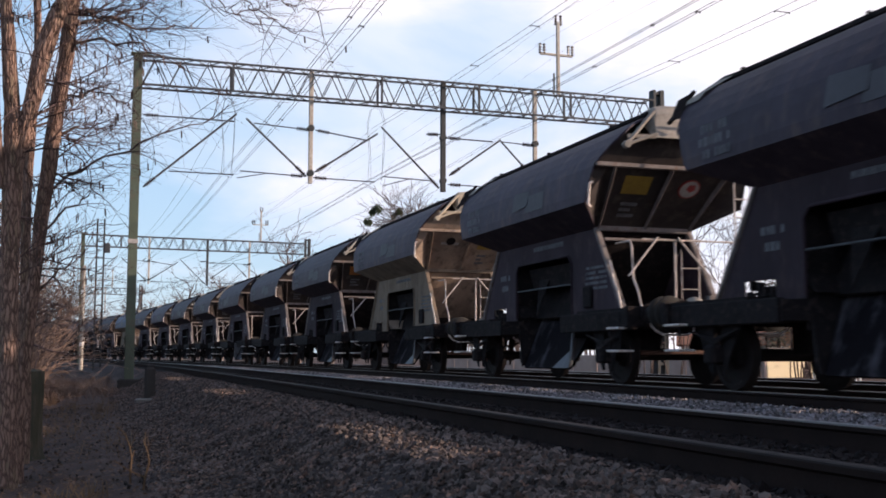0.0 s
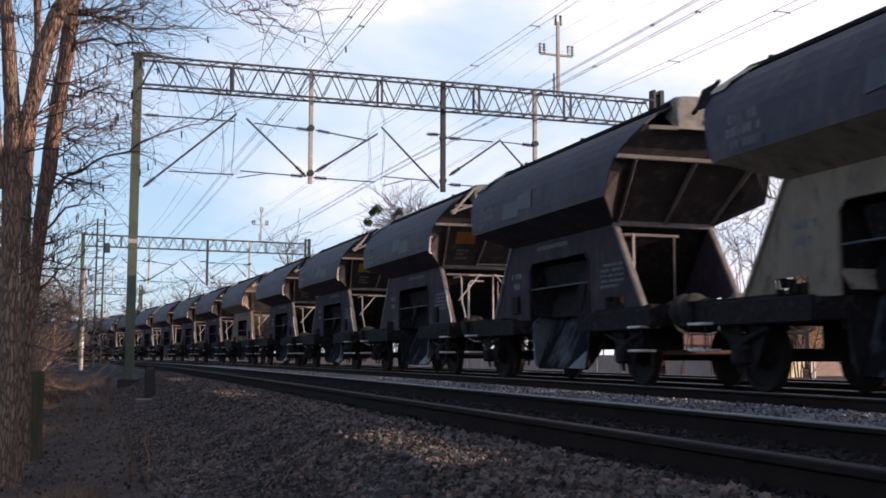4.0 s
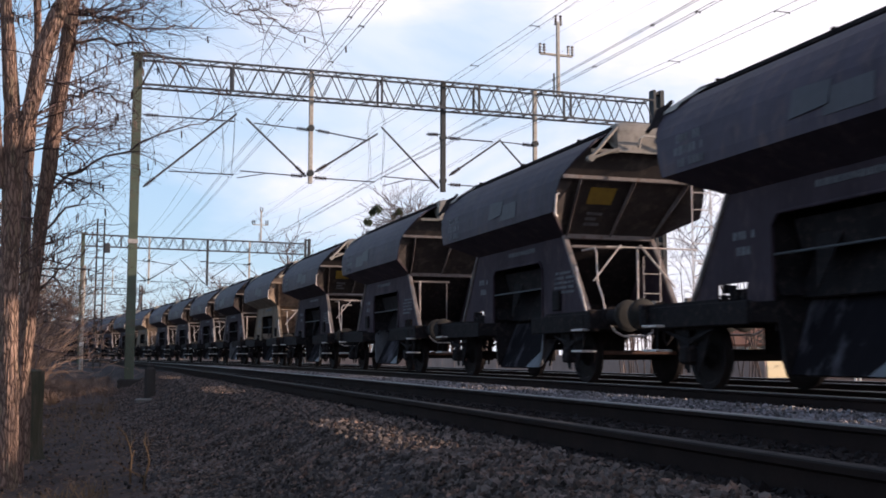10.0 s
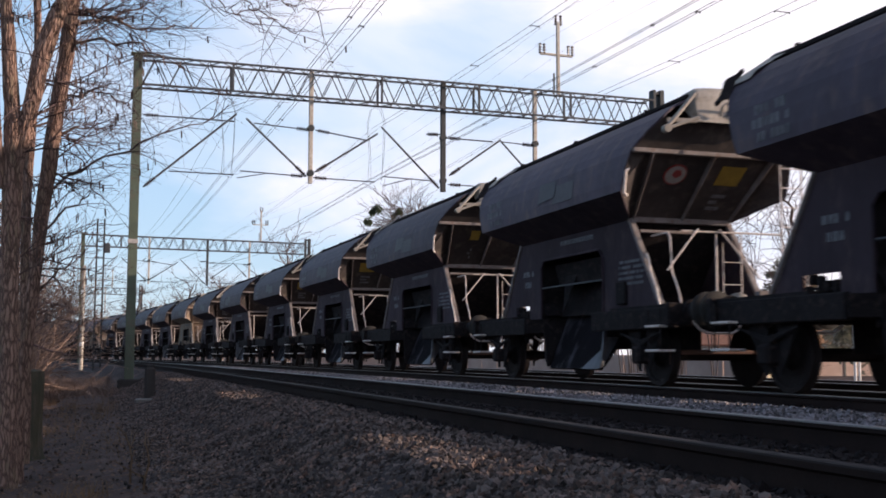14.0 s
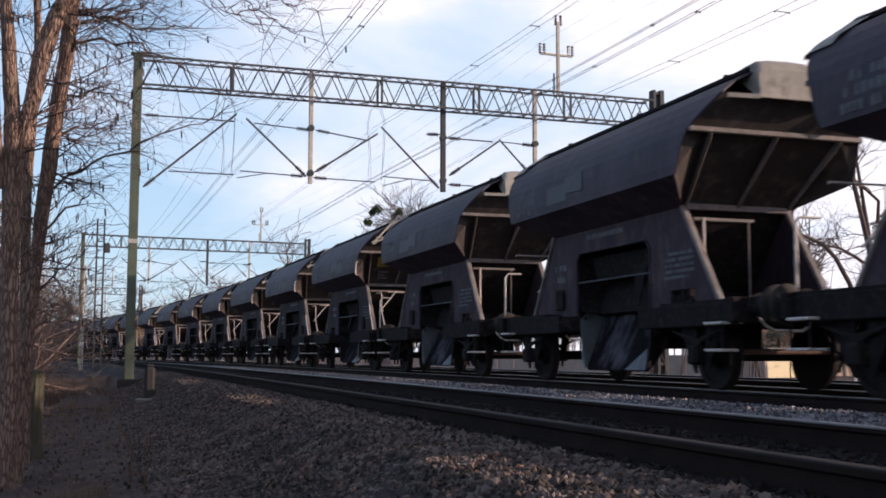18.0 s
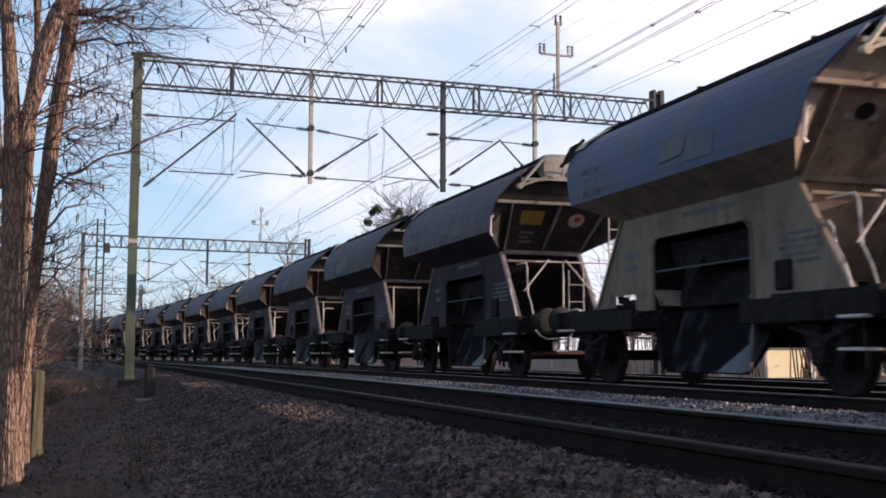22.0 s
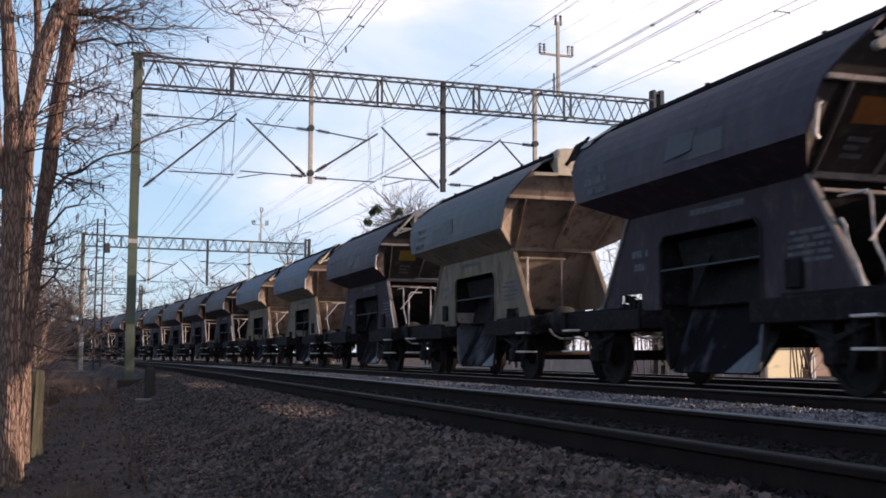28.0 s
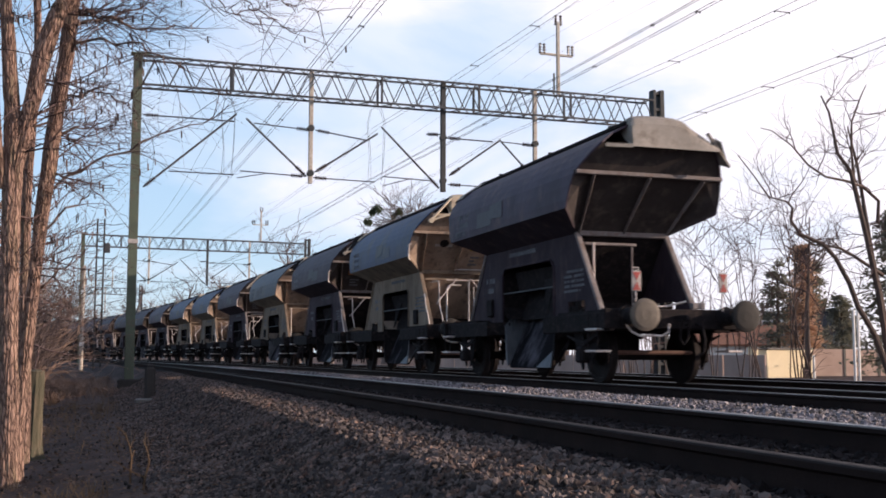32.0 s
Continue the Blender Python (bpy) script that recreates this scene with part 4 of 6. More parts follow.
    # plates on the platform end's sloping sheet
    def on_sheet(u, k, lift=0.02):
        a, b = Vector(P(u, 1.44, 3.45)), Vector(P(u * 0.85, 2.43, 2.54))
        n = Vector((0, -0.68, -0.73))
        return a + (b - a) * k + n * lift

    def sheet_plate(u0, u1, k0, k1, lift=0.02):
        return Shape().plate([on_sheet(u0, k0, lift), on_sheet(u1, k0, lift), on_sheet(u1, k1, lift), on_sheet(u0, k1, lift)], (0, 0.012, 0.012))
    left, right = ((-0.76, -0.26), (0.27, 0.70))
    if plate:
        a, b = left if not swapped else right
        if plate == "small":
            a, b = -0.5, -0.28
        pm = ORANGE if plate == "orange" else YELLOW
        pl = part("warning_plate", sheet_plate(a, b, 0.15, 0.42 if plate != "small" else 0.36), pm, root, "%s rectangular plate" % ("orange" if plate == "orange" else "yellow"))
        for k in range(3):
            c0 = 0.56 + k * 0.09
            q = sheet_plate(a + 0.08, b - 0.1 - 0.1 * (k % 2), c0, c0 + 0.045, 0.015)
            part("lettering", q, LETTER, root, "faded white lettering")
    if disc:
        cu = 0.5 if not swapped else -0.5
        n = Vector((0, -0.68, -0.73))
        if end_paint is END_DUST:
            back = part("sign_board", sheet_plate(cu - 0.24, cu + 0.24, 0.12, 0.34, 0.012), SIGN_WHITE, root, "dust-greyed square sign board")
            part("sign_mark", Shape().lathe(((0, 0.12), (0.008, 0.12)), on_sheet(cu, 0.24, 0.03), n, 16), RUNNING, back)
        else:
            dsh = part("round_sign", Shape().lathe(((0, 0.19), (0.012, 0.19)), on_sheet(cu, 0.30, 0.015), n, 20), SIGN_RED if plate != "orange" else SIGN_WHITE, root, "round red and white sign")
            part("sign_centre", Shape().lathe(((0, 0.165), (0.006, 0.165)), on_sheet(cu, 0.30, 0.028), n, 20), SIGN_WHITE, dsh)
            part("sign_mark", Shape().lathe(((0, 0.085), (0.004, 0.085)), on_sheet(cu + 0.02, 0.28, 0.035), n, 5), SIGN_RED, dsh)
    sets = [wheelset(root, -2.9), wheelset(root, 2.9)]
    if tail:
        Q = (lambda u, d, z: wagon_shape(1, u, d, z))
        for q in (-0.76, 0.78):
            tb = part("tail_board", Shape().box(Q(q, 0.52, 1.60), (0.16, 0.025, 0.31), 0.006), SIGN_WHITE, root, "red and white tail board of the train")
            for k in (-1, 1):
                part("tail_board_field", Shape().plate([Q(q - 0.07, 0.503, 1.60 + k * 0.14), Q(q + 0.07, 0.503, 1.60 + k * 0.14), Q(q, 0.503, 1.60 + k * 0.01)], (0, 0.004, 0)), SIGN_RED, tb)
            part("tail_board_stem", Shape().tube([Q(q, 0.54, 1.15), Q(q, 0.54, 1.78)], 0.012, 6), BAR_PAINT, tb)
            part("tail_board_handle", Shape().tube([Q(q - 0.05, 0.54, 1.75), Q(q - 0.05, 0.54, 1.81), Q(q + 0.05, 0.54, 1.81), Q(q + 0.05, 0.54, 1.75)], 0.009, 5), BAR_PAINT, tb)
    return root, sets


CACHE = {}


def material_cache(name):
    if name not in CACHE:
        CACHE[name] = material(name, (0.17, 0.085, 0.06), (0.10, 0.055, 0.045), 0.85, 0.1, grain=20, patch=3, bump=0.3)
    return CACHE[name]


PATCH = material("wagon_repaint", (0.052, 0.047, 0.060), (0.040, 0.036, 0.046), 0.6, 0.0, grain=9, patch=1, bump=0.05)


# ---- the goods train ----
# from the tail forwards: t tail, d blue side with lime-dusted ends, e the same with the plain end back, y yellow plate and round sign, z the same with a third handrail,
# o orange plate, n yellow plate alone, m small plate, w plate and sign swapped, b plain end back, D grey side with lime dust
ORDER = "tdoeyddybbbywmynbzDboyyDo" + "ybnoyydbyonbyyobyynd"
# how far each wagon stands ahead of an even spacing, in metres, from the tail forwards
SHIFT = (0.15, 0.11, -0.29, -0.22, -0.12, 0.0, 0.12, 0.63, 0.43, 0.18, 0.12, -0.25, -0.52, -0.56, -0.4, 0.0, 0.4, 0.88, 0.6, 0.3, 0.02, 0.03, -0.22)
SPACING = 9.25


def tail_place(t):
    """Where the train's rear buffers are along the line at t seconds: it rolls away at about 6.6 m/s, slowing a little."""
    k = (t - 16) / 16
    return -85.08 + 101.94 * k - 2.43 * k * k


GREY_LABEL = "grimy dark grey hopper wagon"
KINDS = {
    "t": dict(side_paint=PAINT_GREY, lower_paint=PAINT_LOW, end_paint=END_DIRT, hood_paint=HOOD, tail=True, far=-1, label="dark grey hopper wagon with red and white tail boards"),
    "d": dict(side_paint=PAINT_BLUE, lower_paint=DUST, end_paint=END_DUST, hood_paint=HOOD_DUST, swapped=True, label="blue hopper wagon coated with pale brown lime dust at its ends"),
    "e": dict(side_paint=PAINT_BLUE2, lower_paint=DUST, end_paint=END_DUST, hood_paint=HOOD_DUST, plate="", disc=False, far=-1, label="grey-blue hopper wagon with lime dust over its lower walls"),
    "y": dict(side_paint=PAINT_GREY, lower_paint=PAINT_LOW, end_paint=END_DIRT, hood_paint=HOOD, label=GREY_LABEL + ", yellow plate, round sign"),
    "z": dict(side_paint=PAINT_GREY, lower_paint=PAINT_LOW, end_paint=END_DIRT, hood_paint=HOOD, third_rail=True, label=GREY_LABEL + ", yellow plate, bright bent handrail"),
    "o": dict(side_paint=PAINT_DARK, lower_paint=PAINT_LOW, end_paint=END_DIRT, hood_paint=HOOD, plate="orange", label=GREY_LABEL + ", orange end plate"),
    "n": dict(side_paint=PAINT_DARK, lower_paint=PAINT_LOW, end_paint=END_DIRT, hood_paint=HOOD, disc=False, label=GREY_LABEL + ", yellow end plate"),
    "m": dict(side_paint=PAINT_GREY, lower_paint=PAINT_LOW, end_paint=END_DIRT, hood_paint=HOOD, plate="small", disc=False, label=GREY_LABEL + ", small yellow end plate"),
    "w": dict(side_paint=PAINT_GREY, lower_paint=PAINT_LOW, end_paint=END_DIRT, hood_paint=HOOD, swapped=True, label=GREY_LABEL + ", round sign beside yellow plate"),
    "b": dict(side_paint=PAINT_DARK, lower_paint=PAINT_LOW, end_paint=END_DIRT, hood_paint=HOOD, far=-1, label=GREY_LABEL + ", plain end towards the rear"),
    "D": dict(side_paint=PAINT_GREY, lower_paint=DUST, end_paint=END_DUST, hood_paint=HOOD_DUST, swapped=True, label="grey hopper wagon with lime-dusted pale brown end and walls"),
}
TRAIN = []


def build_train():
    made = {}
    for j, kind in enumerate(ORDER):
        if kind not in made:
            made[kind], _ = build_wagon(**KINDS[kind])
            ob = made[kind]
        else:
            ob = copy_thing(made[kind], Matrix.Identity(4))
        ahead = j * SPACING + (SHIFT[j] if j < len(SHIFT) else 0.0) + HALF
        TRAIN.append((ob, ahead, kind in "teb"))


def motions():
    """The train rolls away along the line; the wheels of the wagons that pass the camera turn."""
    times = [float(k) for k in range(33)]
    for j, (ob, ahead, turned) in enumerate(TRAIN):
        rows = []
        for t in times:
            s = min(tail_place(t) + ahead, 590)
            p, a = on_line(s, 0.0, 0.0)
            rows.append((t, Matrix.Translation(p) @ Matrix.Rotation(a + (math.pi if turned else 0.0), 4, "Z")))
        walk(ob, rows)
        if j <= 22:
            sets = [c for c in ob.children if c.name.startswith("wheelset")]
            for ws in sets:
                y = ws.location.y
                spins = []
                for k in range(321):
                    ang = (tail_place(k / 10) - tail_place(0)) / 0.46
                    spins.append((k / 10, Matrix.Translation((0, y, 0.46)) @ Matrix.Rotation(ang if turned else -ang, 4, "X")))
                walk(ws, spins)


# ---- gantries and wires ----
def lattice(sh_chord, sh_web, a, b, h, w, bays):
    """A box girder of angle bars from a to b (bottom middle), h high and w wide."""
    a, b = Vector(a), Vector(b)
    along = (b - a).normalized()
    side = along.cross(Vector((0, 0, 1))).normalized() * (w / 2)
    up = Vector((0, 0, h))
    for q in (-1, 1):
        for lift in (Vector((0, 0, 0)), up):
            sh_chord.beam(a + side * q + lift, b + side * q + lift, 0.055, 0.055, 0.006)
    step = (b - a) / bays
    for k in range(bays):
        p, r = a + step * k, a + step * (k + 1)
        mid = (p + r) / 2
        for q in (-1, 1):
            sh_web.beam(p + side * q, mid + side * q + up, 0.026, 0.026)
            sh_web.beam(mid + side * q + up, r + side * q, 0.026, 0.026)
        for lift in (Vector((0, 0, 0)), up):
            sh_web.beam(p + side + lift, mid - side + lift, 0.022, 0.022)
            sh_web.beam(mid - side + lift, r + side + lift, 0.022, 0.022)


def insulator(sh, a, b, n=5, r=0.065):
    a, b = Vector(a), Vector(b)
    rows = []
    length = (b - a).length
    for k in range(n):
        d = length * k / n
        rows += [(d, 0.02), (d + length * 0.25 / n, r), (d + length * 0.5 / n, r * 0.9), (d + length * 0.75 / n, 0.02)]
    sh.lathe(rows, a, b - a, 8)


def build_gantry(s, post_u, far_u, hang, arms, label, cross_u=None):
    """A lattice portal over the three tracks. hang: (u, lowest z, look) of each hanging post; arms: registration arms."""
    o, a = on_line(s, 0.0)
    root = empty("catenary_gantry", Matrix.Translation(o) @ Matrix.Rotation(a, 4, "Z"), label, "gantry", "gantries over the tracks", "structure")
    ch, web = Shape(), Shape()
    lattice(ch, web, (post_u + 0.1, 0, 7.92), (far_u - 0.1, 0, 7.92), 0.80, 0.5, 22)
    for k in (0.16, 0.43, 0.62, 0.81):
        u = post_u + (far_u - post_u) * k
        for q in (-0.25, 0.25):
            web.beam((u, q, 7.92), (u, q, 8.72), 0.06, 0.06)
    part("girder_chords", ch, STEEL_GREY, root)
    tagged(part("girder_lacing", web, STEEL_GREY, root), kind="stuff")
    post = Shape()
    for q in (-0.10, 0.10):
        post.box((post_u, q, 4.15), (0.24, 0.03, 9.3), 0.005)
    post.box((post_u, 0, 4.15), (0.03, 0.18, 9.3), 0.005)
    post.box((post_u + 0.05, 0, 8.82), (0.5, 0.30, 0.04), 0.005)
    p = part("gantry_post", post, POST_GREEN, root, "green-painted steel gantry post with peeling paint")
    part("post_band", Shape().box((post_u, 0, 3.55), (0.27, 0.27, 0.12), 0.005), SIGN_WHITE, p)
    part("post_footing", Shape().box((post_u, 0, -0.45), (0.6, 0.6, 0.5), 0.04), SOIL_CONCRETE, p)
    far = Shape()
    far.box((far_u - 0.02, 0, 4.4), (0.10, 0.30, 9.4), 0.006)
    far.box((far_u + 0.26, 0, 4.4), (0.15, 0.30, 9.4), 0.006)
    for k in range(17):
        far.box((far_u + 0.11, 0.0, 0.2 + k * 0.55), (0.18, 0.26, 0.09), 0.0)
    part("gantry_post", far, STEEL_DARK, root, "dark steel gantry post of paired channels")
    for u, low, look_of in hang:
        hp = Shape().box((u, 0, (8.75 + low) / 2), (0.15 if look_of is STEEL_DARK else 0.12, 0.12, 8.75 - low), 0.01)
        hob = part("hanging_post", hp, look_of, root)
        for z in (7.05, 5.72):
            part("clamp", Shape().lathe(((-0.08, 0.10), (0.08, 0.10)), (u, 0, z), (0, 1, 0), 12), STEEL_DARK, hob)
    for (ua, za), (ub, zb), r, with_ins in arms:
        va, vb = Vector((ua, 0, za)), Vector((ub, 0, zb))
        if with_ins:
            d = (vb - va).normalized()
            one = Shape()
            insulator(one, va + d * 0.08, va + d * 0.42)
            part("insulator", one, INSULATOR, root)
        part("registration_arm", Shape().tube([va, vb], r, 7), STEEL_GREY, root)
    if cross_u is not None:
        u = cross_u
        cr = Shape().beam((u, 0, 8.7), (u, 0, 11.05), 0.10, 0.10, 0.01)
        cr.beam((u - 0.62, 0, 9.98), (u + 0.5, 0, 9.98), 0.07, 0.07, 0.01)
        cr.beam((u - 0.1, 0.1, 8.7), (u - 0.1, 0.1, 9.4), 0.05, 0.05)
        cb = part("feeder_bracket", cr, HANGER_WHITE, root)
        for q, z in ((-0.62, 9.98), (-0.48, 9.98), (0.36, 9.98), (0.5, 9.98), (-0.07, 10.95), (0.1, 10.95)):
            one = Shape()
            insulator(one, (u + q, 0, z), (u + q, 0, z + 0.36), 4, 0.06)
            part("insulator", one, INSULATOR, cb)
    return root


ARMS = (((-7.42, 5.08), (-4.90, 7.32), 0.03, True), ((-7.47, 7.11), (-4.96, 7.10), 0.022, True), ((-6.75, 5.56), (-4.95, 5.56), 0.018, False),
        ((-2.86, 5.62), (-4.62, 7.21), 0.03, True), ((-2.76, 7.00), (-4.40, 7.09), 0.018, True), ((-2.9, 5.62), (-4.78, 5.68), 0.018, True), ((-4.86, 5.47), (-4.05, 5.64), 0.014, False),
        ((-2.60, 7.01), (-1.0, 6.80), 0.022, True), ((-2.60, 5.77), (-0.72, 7.03), 0.03, True), ((-2.66, 5.60), (-0.8, 5.57), 0.018, True),
        ((1.22, 5.49), (-0.6, 7.24), 0.03, True), ((1.26, 7.14), (0.8, 7.12), 0.018, True), ((0.94, 5.70), (-0.55, 5.75), 0.018, False), ((-0.55, 5.47), (0.25, 5.71), 0.014, False),
        ((1.48, 7.05), (2.95, 7.03), 0.022, True), ((1.55, 5.90), (3.22, 7.10), 0.03, True), ((1.5, 5.62), (3.3, 5.6), 0.018, True),
        ((4.2, 6.1), (3.22, 7.08), 0.03, True), ((4.36, 7.0), (3.22, 7.05), 0.018, True), ((4.3, 5.6), (3.0, 5.6), 0.018, True))


def build_gantries():
    hang = ((-2.74, 5.42, HANGER_WHITE), (1.34, 5.38, STEEL_DARK), (4.38, 5.42, HANGER_WHITE))
    for s, extra in ((31.0, 0.0), (79.0, 1.15), (140.0, 1.3), (205.0, 1.3)):
        build_gantry(s, -7.65 + extra * 0.4, 8.6, hang, ARMS, "steel lattice gantry carrying the overhead wires across three tracks", 5.2)


WIRE_STOPS = (-32.0, 31.0, 79.0, 140.0, 205.0, 300.0)


def sagged(s, z, sag):
    """Height of a hanging wire at s metres along the line."""
    for a, b in zip(WIRE_STOPS, WIRE_STOPS[1:]):
        if s <= b:
            q = (s - a) / (b - a)
            return z - sag * 4 * q * (1 - q) * ((b - a) / 60) ** 2
    return z


def wire_run(name, label, z, sag, wires, radius):
    """Wires strung from gantry to gantry; each wire: its place across the line at s = 15, at the first gantry and far off."""
    root = empty(name, Matrix.Identity(4), label, "overhead wire", "overhead wires", "structure")
    for near, at, away in wires:
        pts = []
        for a, b in zip(WIRE_STOPS, WIRE_STOPS[1:]):
            for k in range(12):
                s = a + (b - a) * k / 12
                u = at + (near - at) * (31 - s) / 16 if s < 31 else at + (away - at) * min(1.0, (s - 31) / 48)
                pts.append(on_line(s, u, sagged(s, z, sag))[0])
        part("wire", Shape().tube(pts, radius, 5), WIRE, root)
    return root


def clips(spots, across, z, sag):
    """Spacer clips that bridge a pair of wires: spots along the line, across the pair's two places at s = 15 and at the gantry."""
    sh = Shape()
    for s in spots:
        ends = []
        for near, at in across:
            ends.append(on_line(s, at + (near - at) * (31 - s) / 16, sagged(s, z, sag))[0])
        sh.beam(ends[0], ends[1], 0.014, 0.014)
        for e in ends:
            sh.box(e + Vector((0, 0, -0.012)), (0.014, 0.03, 0.035), 0.003)
    thing("wire_clips", sh, WIRE, "small dark steel spacer clips on the overhead wires", "overhead wire", "overhead wires", "structure")


def build_wires():
    contact, messenger = "pair of copper contact wires over the track", "copper messenger wires over the track"
    near_a, near_b = ((-5.17, -5.28, -5.02), (-5.11, -5.22, -4.96)), ((-4.90, -4.99, -4.78), (-4.82, -4.93, -4.72))
    mid_a, mid_b = ((-0.59, -1.03, -0.85), (-0.54, -0.98, -0.79)), ((-0.30, -0.82, -0.66), (-0.23, -0.76, -0.60))
    far_c = ((3.36, 3.22, 3.1), (3.66, 3.30, 3.18))
    for pair in (near_a, near_b, mid_a, mid_b, far_c):
        wire_run("contact_wire", contact, 5.6, 0.0, pair, 0.0055)
    near_m, mid_m, far_m = ((-5.28, -5.40, -4.86), (-4.90, -5.0, -4.72)), ((-0.76, -0.86, -0.75), (-0.56, -0.70, -0.66)), ((3.10, 3.16, 3.15), (3.44, 3.30, 3.22))
    for pair in (near_m, mid_m, far_m):
        wire_run("messenger_wire", messenger, 7.2, 0.5, pair, 0.005)
    for u, z in ((4.62, 10.34), (5.65, 10.34), (5.2, 11.3)):
        wire_run("feeder_wire", "thin aluminium feeder wires above the gantries", z, 0.7, ((u, u, u),), 0.0028)
    for spots, pair, z, sag in (((16.3, 18.5, 23.5), near_b, 5.6, 0.0), ((15.9, 22.2), near_a, 5.6, 0.0), ((14.8, 19.6), mid_a, 5.6, 0.0), ((14.0, 17.3, 22.5), mid_b, 5.6, 0.0),
                                ((15.4, 17.6, 19.9), far_c, 5.6, 0.0), ((19.2, 22.6), mid_m, 7.2, 0.5), ((16.8, 20.7), far_m, 7.2, 0.5)):
        clips(spots, [w[:2] for w in pair], z, sag)
    jl = Shape()
    for u0, u1 in ((-5.28, -4.96), (-1.0, -0.55)):
        for q in (0.0, 0.16):
            o = on_line(31.0 - q, 0.0)[0]
            line = ((u0 + q * 0.3, 5.62), (u0 + 0.04, 6.3), (u0 - 0.04, 7.3), (u0 + 0.05, 7.72), (u0 + 0.18, 7.82), (u1 - 0.10, 7.75), (u1 + 0.02, 7.4), (u1, 6.4), (u1 - 0.03 - q * 0.3, 5.62))
            jl.tube([o + Vector((u, 0, z)) for u, z in line], 0.0055, 5)
    thing("jumper_cable", jl, WIRE, "looped jumper cables between the overhead wires", "overhead wire", "overhead wires", "structure")


# ---- trees and scrub ----
def grow(trunk, twig, p, d, r, length, level, rng, lean=(0, 0, 0), stop=0.0035, kids=3, droop=0.0):
    """Crooked branches by recursion: thick ones into trunk, thin ones into twig."""
    n = 7 if level < 3 else 5
    pts, radii = [p], [r]
    q, way = Vector(p), Vector(d).normalized()
    for k in range(n):
        wob = Vector((rng.uniform(-1, 1), rng.uniform(-1, 1), rng.uniform(-0.8, 0.9))) * 0.36
        way = (way + wob + Vector(lean) * 0.10 + Vector((0, 0, -droop * k / n))).normalized()
        q = q + way * (length / n)
        pts.append(q.copy())
        radii.append(max(stop * 0.75, r * (1 - 0.66 * (k + 1) / n)))
    (trunk if r > 0.02 else twig).tube(pts, radii, 6 if r > 0.03 else (4 if r > 0.008 else 3), cap=False)
    if r * 0.6 < stop or level > 5:
        return
    count = kids + (1 if level < 3 else 0)
    for k in range(count):
        i = rng.randint(1, n)
        base = pts[i]
        axis = (pts[i] - pts[i - 1]).normalized()
        side = Vector((rng.uniform(-1, 1), rng.uniform(-1, 1), rng.uniform(-0.35, 0.7)))
        side = (side - axis * side.dot(axis)).normalized()
        ang = rng.uniform(0.45, 1.1)
        nd = axis * math.cos(ang) + side * math.sin(ang)
        grow(trunk, twig, base, nd, min(radii[i] * 0.75, r * 0.64), length * rng.uniform(0.45, 0.75), level + 1, rng, lean, stop, kids, droop)


def tree(name, base, stems, height, seed, label, bark, twigs=None, lean=(0, 0, 0), stop=0.006, kids=3, radius=0.14, limbs=7, spread=0.8, group="", low=0.3):
    """A bare tree: one or more stems with limbs and twigs."""
    rng = random.Random(seed)
    root = empty(name, Matrix.Translation(base), label, "tree", group)
    tr, tw = Shape(), Shape()
    for k in range(stems):
        a = rng.uniform(0, 6.28)
        off = Vector((math.cos(a), math.sin(a), 0)) * (0.25 * (stems > 1) * rng.random())
        way = Vector((math.cos(a) * 0.18 * (stems > 1), math.sin(a) * 0.18 * (stems > 1), 1)) + Vector(lean) * 0.3
        pts, radii = [off - Vector((0, 0, 0.3))], [radius * 1.25]
        q = off.copy()
        n = 9
        for i in range(n):
            way = (way + Vector((rng.uniform(-0.14, 0.14), rng.uniform(-0.14, 0.14), 0.02))).normalized()
            q = q + way * height / n
            pts.append(q.copy())
            radii.append(radius * (1 - 0.85 * (i + 1) / n))
        tr.tube(pts, radii, 8, cap=False)
        for i in range(limbs):
            k2 = rng.uniform(low, 0.97) * n
            j = int(k2)
            b = pts[j] + (pts[min(j + 1, n)] - pts[j]) * (k2 - j)
            ang = rng.uniform(0, 6.28)
            nd = Vector((math.cos(ang), math.sin(ang), rng.uniform(0.15, 0.9))).normalized() + Vector(lean)
            grow(tr, tw, b, nd, max(0.012, radii[j] * 0.55), height * rng.uniform(0.22, 0.42) * spread, 1, rng, lean, stop, kids)
    part("trunk", tr, bark, root)
    tagged(part("crown", tw, twigs or TWIG, root), kind="stuff")
    return root


def clump(sh, c, r, n, rng, leaf=0.05):
    for k in range(n):
        v = Vector((rng.gauss(0, 1), rng.gauss(0, 1), rng.gauss(0, 1))).normalized() * r * rng.random() ** 0.4
        a = Vector((rng.uniform(-1, 1), rng.uniform(-1, 1), rng.uniform(-1, 1))).normalized() * leaf
        b = a.orthogonal().normalized() * leaf * 0.5
        p = Vector(c) + v
        sh.add([p, p + a * 0.5 + b, p + a, p + a * 0.5 - b], [(0, 1, 2, 3)])


